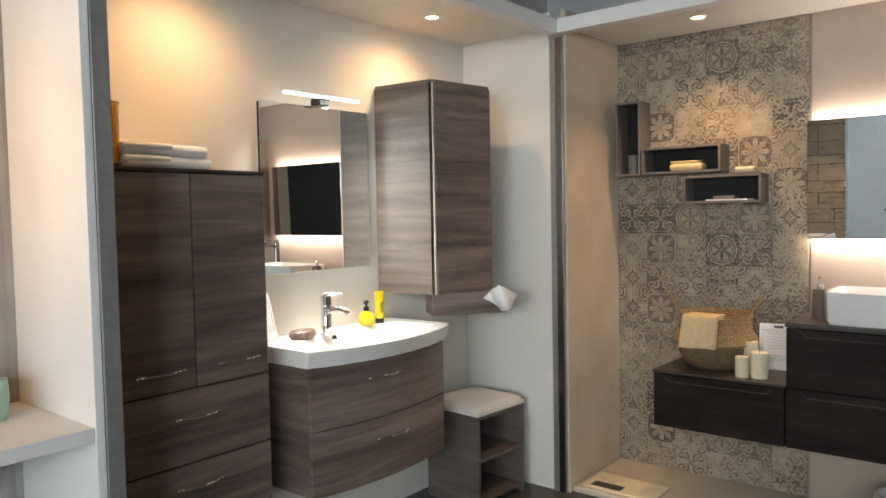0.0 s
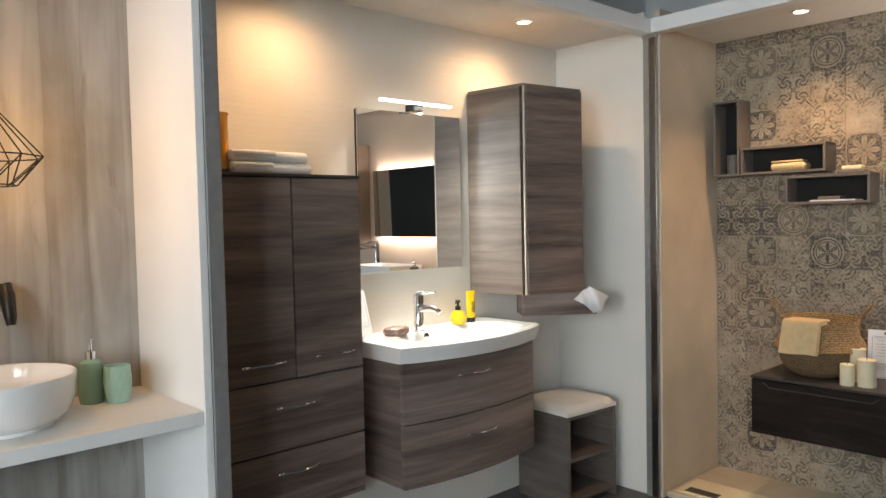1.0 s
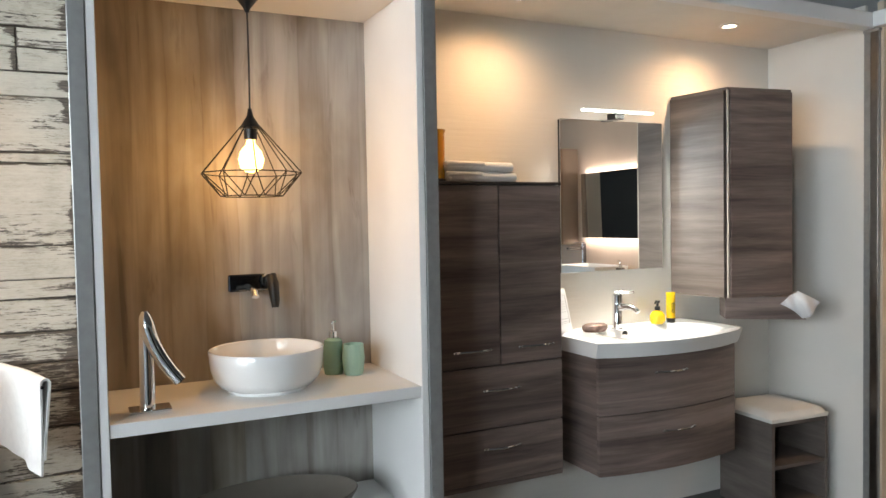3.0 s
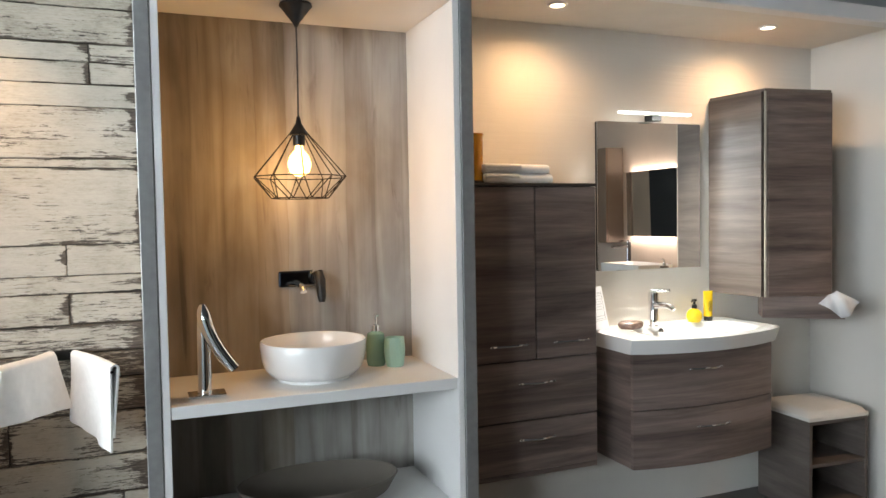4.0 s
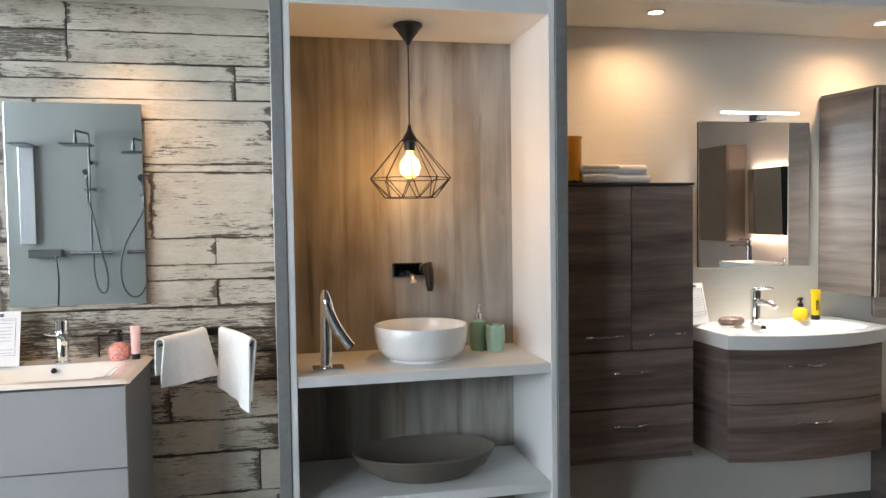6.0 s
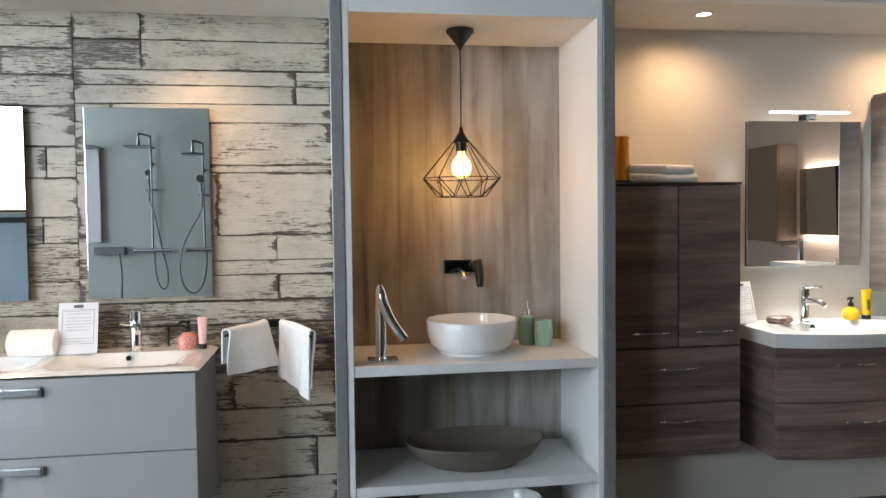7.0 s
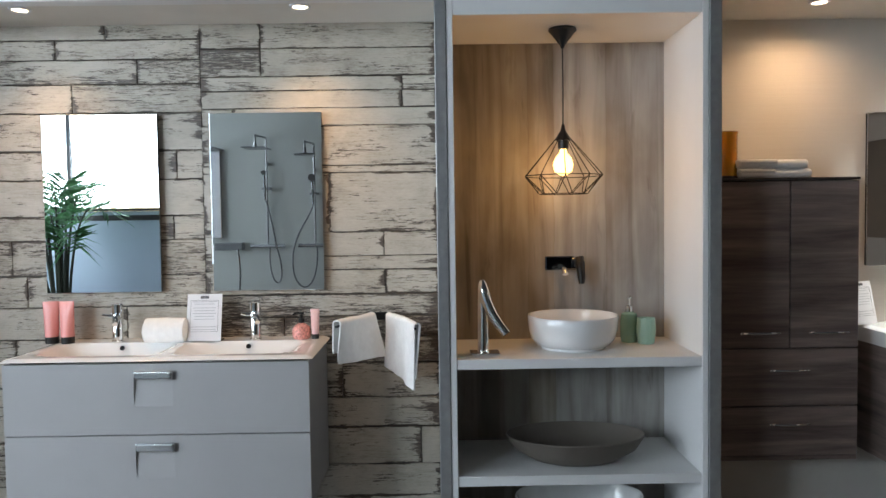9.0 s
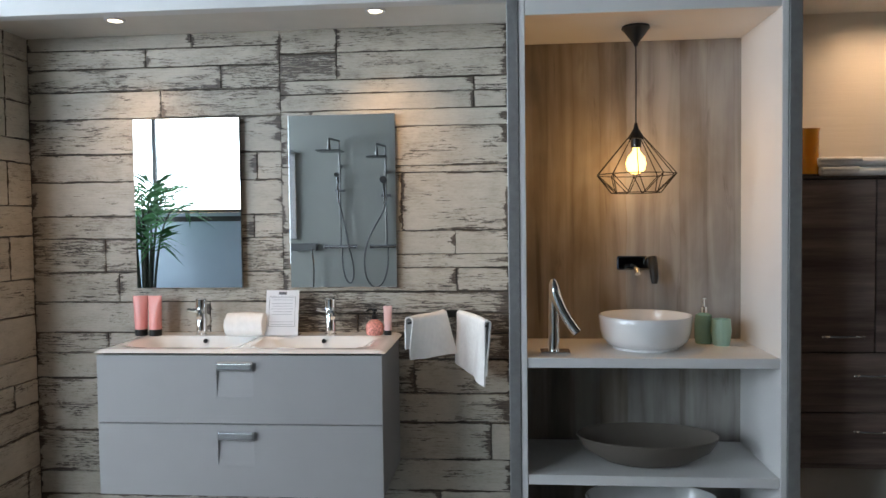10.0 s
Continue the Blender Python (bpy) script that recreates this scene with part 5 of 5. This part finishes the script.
# ---- behind the camera: showers, plant, door ----
def shower_column(x, top, valve, bar, square, hose):
    """A riser with a swan neck and rain head, a thermostat bar, a hand shower on a slider and a looped hose."""
    s = thing("shower_column", x, BACK, 0, "chrome shower column with rain head and hose", "shower", "shower columns")
    neck = [tuple(p) for p in curve((0, 0.05, top - 0.04), (0, 0.05, top), (0, 0.05, top), (-0.006, 0.09, top), 6) + curve((-0.045, 0.3, top), (-0.05, 0.33, top), (-0.05, 0.33, top), (-0.05, 0.33, top - 0.04), 6)] + [(-0.05, 0.33, top - 0.08)]
    part("riser", tube([(0, 0.05, valve + 0.023), (0, 0.05, bar)] + neck, 0.011, 12), SATIN, s, smooth=True)
    head = box(-0.17, 0.09, 0.2, 0.46, top - 0.142, top - 0.128, 0.005) if square else lathe([(0.0, 0.0), (0.11, 0.0), (0.115, 0.006), (0.11, 0.014), (0.03, 0.022), (0.0, 0.026)], 32, centre=(-0.05, 0.33, top - 0.143))
    part("rain_head", head, SATIN, s, "flat rain head")
    part("collar", lathe([(0.0, 0.0), (0.018, 0.0), (0.018, 0.05), (0.0, 0.05)], 16, centre=(-0.05, 0.33, top - 0.116)), SATIN, s, smooth=True)
    part("mixer", tube([(-0.145, 0.06, valve), (0.145, 0.06, valve)], 0.021, 16), CHROME, s, "thermostat mixer bar", True)
    for k in (-1, 1):
        part("knob", tube([(k * 0.1455, 0.06, valve), (k * 0.185, 0.06, valve)], 0.024, 16), CHROME, s, "chrome knob", True)
        part("inlet", tube([(k * 0.075, 0.001, valve), (k * 0.075, 0.039, valve)], 0.022, 14), SATIN, s, smooth=True)
    part("wall_bracket", tube([(0, 0.001, top - 0.28), (0, 0.039, top - 0.28)], 0.02, 12), SATIN, s, smooth=True)
    part("slider", box(-0.05, 0.055, 0.035, 0.085, bar - 0.014, bar + 0.014, 0.006), SATIN, s)
    part("hand_shower", tube([(-0.01, 0.1, bar - 0.12), (-0.01, 0.11, bar + 0.04), (-0.01, 0.13, bar + 0.16)], 0.014, 12, radii=[0.011, 0.014, 0.016]), DARK_CHROME, s, smooth=True)
    part("spray_face", tube([(-0.01, 0.12, bar + 0.19), (-0.01, 0.165, bar + 0.17)], 0.03, 20, radii=[0.016, 0.028 if square else 0.042]), SATIN, s, smooth=True)
    pts = curve((-0.01, 0.1, bar - 0.121), *[(px, 0.11, valve + pz) for px, pz in hose[:3]], 14)
    pts += curve(*[(px, 0.11, valve + pz) for px, pz in hose[2:5]], (hose[5][0], 0.07, valve - 0.02), 18)[1:]
    part("hose", tube(pts, 0.0085, 8), HOSE, s, smooth=True)
    return s


shower_column(-2.15, 2.33, 1.16, 1.78, True, [(0.02, 0.45), (0.07, 0.2), (0.1, 0.0), (0.26, -0.5), (0.0, -0.56), (0.02, 0)])
shower_column(-1.635, 2.26, 1.16, 1.72, False, [(-0.04, 0.3), (-0.22, 0.15), (-0.24, -0.13), (-0.27, -0.53), (0.04, -0.62), (0.02, 0)])
sp = thing("wall_shower", -2.72, BACK, 0.0, "slim steel shower panel with hose", "shower")
part("panel", box(-0.07, 0.07, 0.001, 0.06, 1.25, 2.2, 0.006), GRIP, sp)
part("head", box(-0.07, 0.1, 0.0, 0.35, 2.2005, 2.215, 0.004), SATIN, sp)
part("mixer", box(0.0, 0.3, 0.01, 0.09, 1.12, 1.2, 0.006), SATIN, sp)
part("hose", tube(curve((0.25, 0.1, 1.13), (0.3, 0.12, 0.9), (0.26, 0.12, 0.7), (0.24, 0.06, 0.45)), 0.008, 8), DARK_CHROME, sp, smooth=True)

palm = thing("potted_palm", -4.08, -1.7, 0.0, "tall green potted palm in front of the window", "plant")
part("pot", lathe([(0.0, 0.0), (0.15, 0.0), (0.2, 0.38), (0.18, 0.38), (0.17, 0.34), (0.0, 0.34)], 32), BLACK, palm, "black pot", True)
rng = random.Random(4)
stems, leaves = bmesh.new(), bmesh.new()
for i in range(14):
    a = rng.uniform(0, math.tau)
    lean = rng.uniform(0.15, 0.75)
    h = rng.uniform(1.15, 1.85)
    pts = curve((0.06 * math.cos(a), 0.06 * math.sin(a), 0.33), (0.1 * math.cos(a), 0.1 * math.sin(a), 0.33 + 0.5 * h), (0.4 * lean * math.cos(a), 0.4 * lean * math.sin(a), 0.25 + h), (lean * math.cos(a), lean * math.sin(a), 0.12 + h * 0.9), 16)
    tube(pts, 0.008, 6, stems, radii=[0.017 - 0.013 * k / 16 for k in range(17)])
    for j in range(16, 34):
        k = j // 2
        p, d = pts[k] if j % 2 == 0 or k == 16 else (pts[k] + pts[k + 1]) / 2, (pts[k] - pts[k - 1]).normalized()
        side = d.cross(Vector((0, 0, 1))).normalized()
        for s in (-1, 1):
            ln = rng.uniform(0.2, 0.36) * (1.2 - 0.03 * abs(k - 11))
            tip = p + side * s * ln * 0.75 + d * ln * 0.6 + Vector((0, 0, -0.12 * ln - rng.uniform(0, 0.08)))
            mid = (p + tip) / 2 + Vector((0, 0, 0.02))
            w = d * 0.013
            v = [leaves.verts.new(q) for q in (p, mid + w, tip, mid - w, mid + Vector((0, 0, 0.006)))]
            leaves.faces.new((v[0], v[1], v[4]))
            leaves.faces.new((v[1], v[2], v[4]))
            leaves.faces.new((v[2], v[3], v[4]))
            leaves.faces.new((v[3], v[0], v[4]))
part("stems", stems, STEM, palm)
part("leaves", leaves, LEAF, palm, "slender green leaflets")

door = tagged(new("door_1"), "white shop door with steel lever handle", "door", "", "structure")
door.matrix_world = pose(LEFT, 2.2, 0)
part("leaf", box(0.001, 0.045, -0.45, 0.42, 0.01, 2.05, 0.003), PAPER, door)
part("dark_opening", box(0.001, 0.02, -1.3, -0.47, 0.01, 2.05, 0.003), BLACK, door, "dark glazed panel")
h = part("handle", tube([(0.046, -0.36, 1.05), (0.09, -0.36, 1.05), (0.1, -0.34, 1.05), (0.1, -0.22, 1.05)], 0.009, 10), CHROME, door, "steel lever handle", True)

# ---- pieces: boards and ornament tiles ----
rng = random.Random(11)


def piece_mesh(name, w, t, h, mat, axis, cache={}):
    key = (name, round(w, 3), round(h, 3), axis, mat.name)
    if key not in cache:
        bm = box(-w / 2, w / 2, 0, t, -h / 2, h / 2) if axis == "x" else box(-t, 0, -w / 2, w / 2, -h / 2, h / 2)
        front = [e for e in bm.edges if all((v.co.y < 1e-6 if axis == "x" else v.co.x < -t + 1e-6) for v in e.verts)]
        bmesh.ops.bevel(bm, geom=front, offset=0.0025 if axis == "x" else 0.0006, segments=1, affect="EDGES")
        me = bpy.data.meshes.new(name)
        bmesh.ops.recalc_face_normals(bm, faces=bm.faces[:])
        bm.to_mesh(me)
        bm.free()
        me.materials.append(mat)
        cache[key] = me
    return cache[key]


board_wall = bpy.data.objects["wall_bay_boards"]
side_wall = bpy.data.objects["wall_bay_boards_side"]


def board(x0, x1, z0, z1, mat):
    g = rng.uniform(0.0009, 0.0018)
    a, b = x0 + (0.0 if x0 == XM else g), x1 - (0.0 if x1 == XM else g)
    ob = new("plank", piece_mesh("plank", b - a, 0.014, z1 - z0 - 2 * g, mat, "x"))
    ob.parent = board_wall
    ob.matrix_local = pose((a + b) / 2, AY - 0.003 + rng.uniform(-0.0015, 0.0015), (z0 + z1) / 2)


XM = -1.345
RIGHT_ROWS = [(2.31, 2.196, (-1.08,)), (2.196, 2.074, (-1.08,)), (2.074, 2.011, (-0.458,)), (2.011, 1.935, (-0.458,)), (1.935, 1.857, (-1.21,)), (1.857, 1.68, ()), (1.68, 1.648, ()), (1.648, 1.385, (-0.791,)), (1.385, 1.278, (-0.549,)), (1.278, 1.216, ()), (1.216, 1.109, (-0.546,)), (1.109, 1.008, ()), (1.008, 0.917, (-1.0,)), (0.917, 0.798, ()), (0.798, 0.639, (-0.745,)), (0.639, 0.508, ()), (0.508, 0.336, (-0.395,)), (0.336, 0.192, ()), (0.192, 0.0, (-0.63,))]
LEFT_ROWS = [(2.31, 2.242, (-1.761,)), (2.242, 2.155, (-1.98,)), (2.155, 2.048, (-1.623,)), (2.048, 1.922, (-1.913,)), (1.922, 1.758, ()), (1.758, 1.628, (-1.46,)), (1.628, 1.468, ()), (1.468, 1.362, (-1.48,)), (1.362, 1.204, (-2.201,)), (1.204, 1.065, (-2.137,)), (1.065, 0.921, (-1.7,)), (0.921, 0.821, (-2.2,)), (0.821, 0.705, ()), (0.705, 0.455, ()), (0.455, 0.255, (-1.8,)), (0.255, 0.146, (-2.1,)), (0.146, 0.0, ())]
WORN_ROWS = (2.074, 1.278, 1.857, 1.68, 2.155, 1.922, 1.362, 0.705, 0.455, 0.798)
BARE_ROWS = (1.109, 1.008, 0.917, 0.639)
for rows, x0, x1 in ((RIGHT_ROWS, XM, AR), (LEFT_ROWS, AL, XM)):
    for z1, z0, cuts in rows:
        xs = [x0, *cuts, x1]
        for a, b in zip(xs, xs[1:]):
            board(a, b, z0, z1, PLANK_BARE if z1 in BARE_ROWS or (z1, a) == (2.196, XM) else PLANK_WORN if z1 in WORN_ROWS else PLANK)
z = 0.0
while z < 2.3:
    h = rng.choice((0.11, 0.14, 0.17, 0.2))
    z1 = min(z + h, 2.31)
    cut = rng.choice((None, 2.12, 2.3, 2.38))
    ys = [2.0, cut, AY - 0.004] if cut else [2.0, AY - 0.004]
    for a, b in zip(ys, ys[1:]):
        ob = new("plank", piece_mesh("plank", b - a - 0.003, 0.014, z1 - z - 0.003, PLANK, "x"))
        ob.parent = side_wall
        ob.matrix_local = pose(AL + 0.003 + rng.uniform(-0.001, 0.001), (a + b) / 2, (z + z1) / 2, 0, 0, 90)
    z = z1

TILE_ROWS = ("AEWEAE", "AFERSE", "ESREFA", "AEFEEF", "EEEEFA", "AFEWEE")  # one letter a tile, from the floor up
orn_wall = bpy.data.objects["wall_ornament"]
ty = DY - 0.003
for i in range(7):
    y1 = ty - i * 0.162
    y0 = max(y1 - 0.162, 0.992)
    if y1 - y0 < 0.02:
        continue
    for k in range(15):
        kind = TILE_ROWS[k % 6][i % 6]
        z0, z1 = k * 0.162, min((k + 1) * 0.162, 2.343)
        if z1 - z0 < 0.02:
            continue
        ob = new("tile", piece_mesh("tile", y1 - y0 - 0.0006, 0.012, z1 - z0 - 0.0006, TILES[kind], "y"))
        ob.parent = orn_wall
        ob.matrix_local = pose(DX + 0.012 + rng.uniform(-0.0004, 0.0), (y0 + y1) / 2, (z0 + z1) / 2)
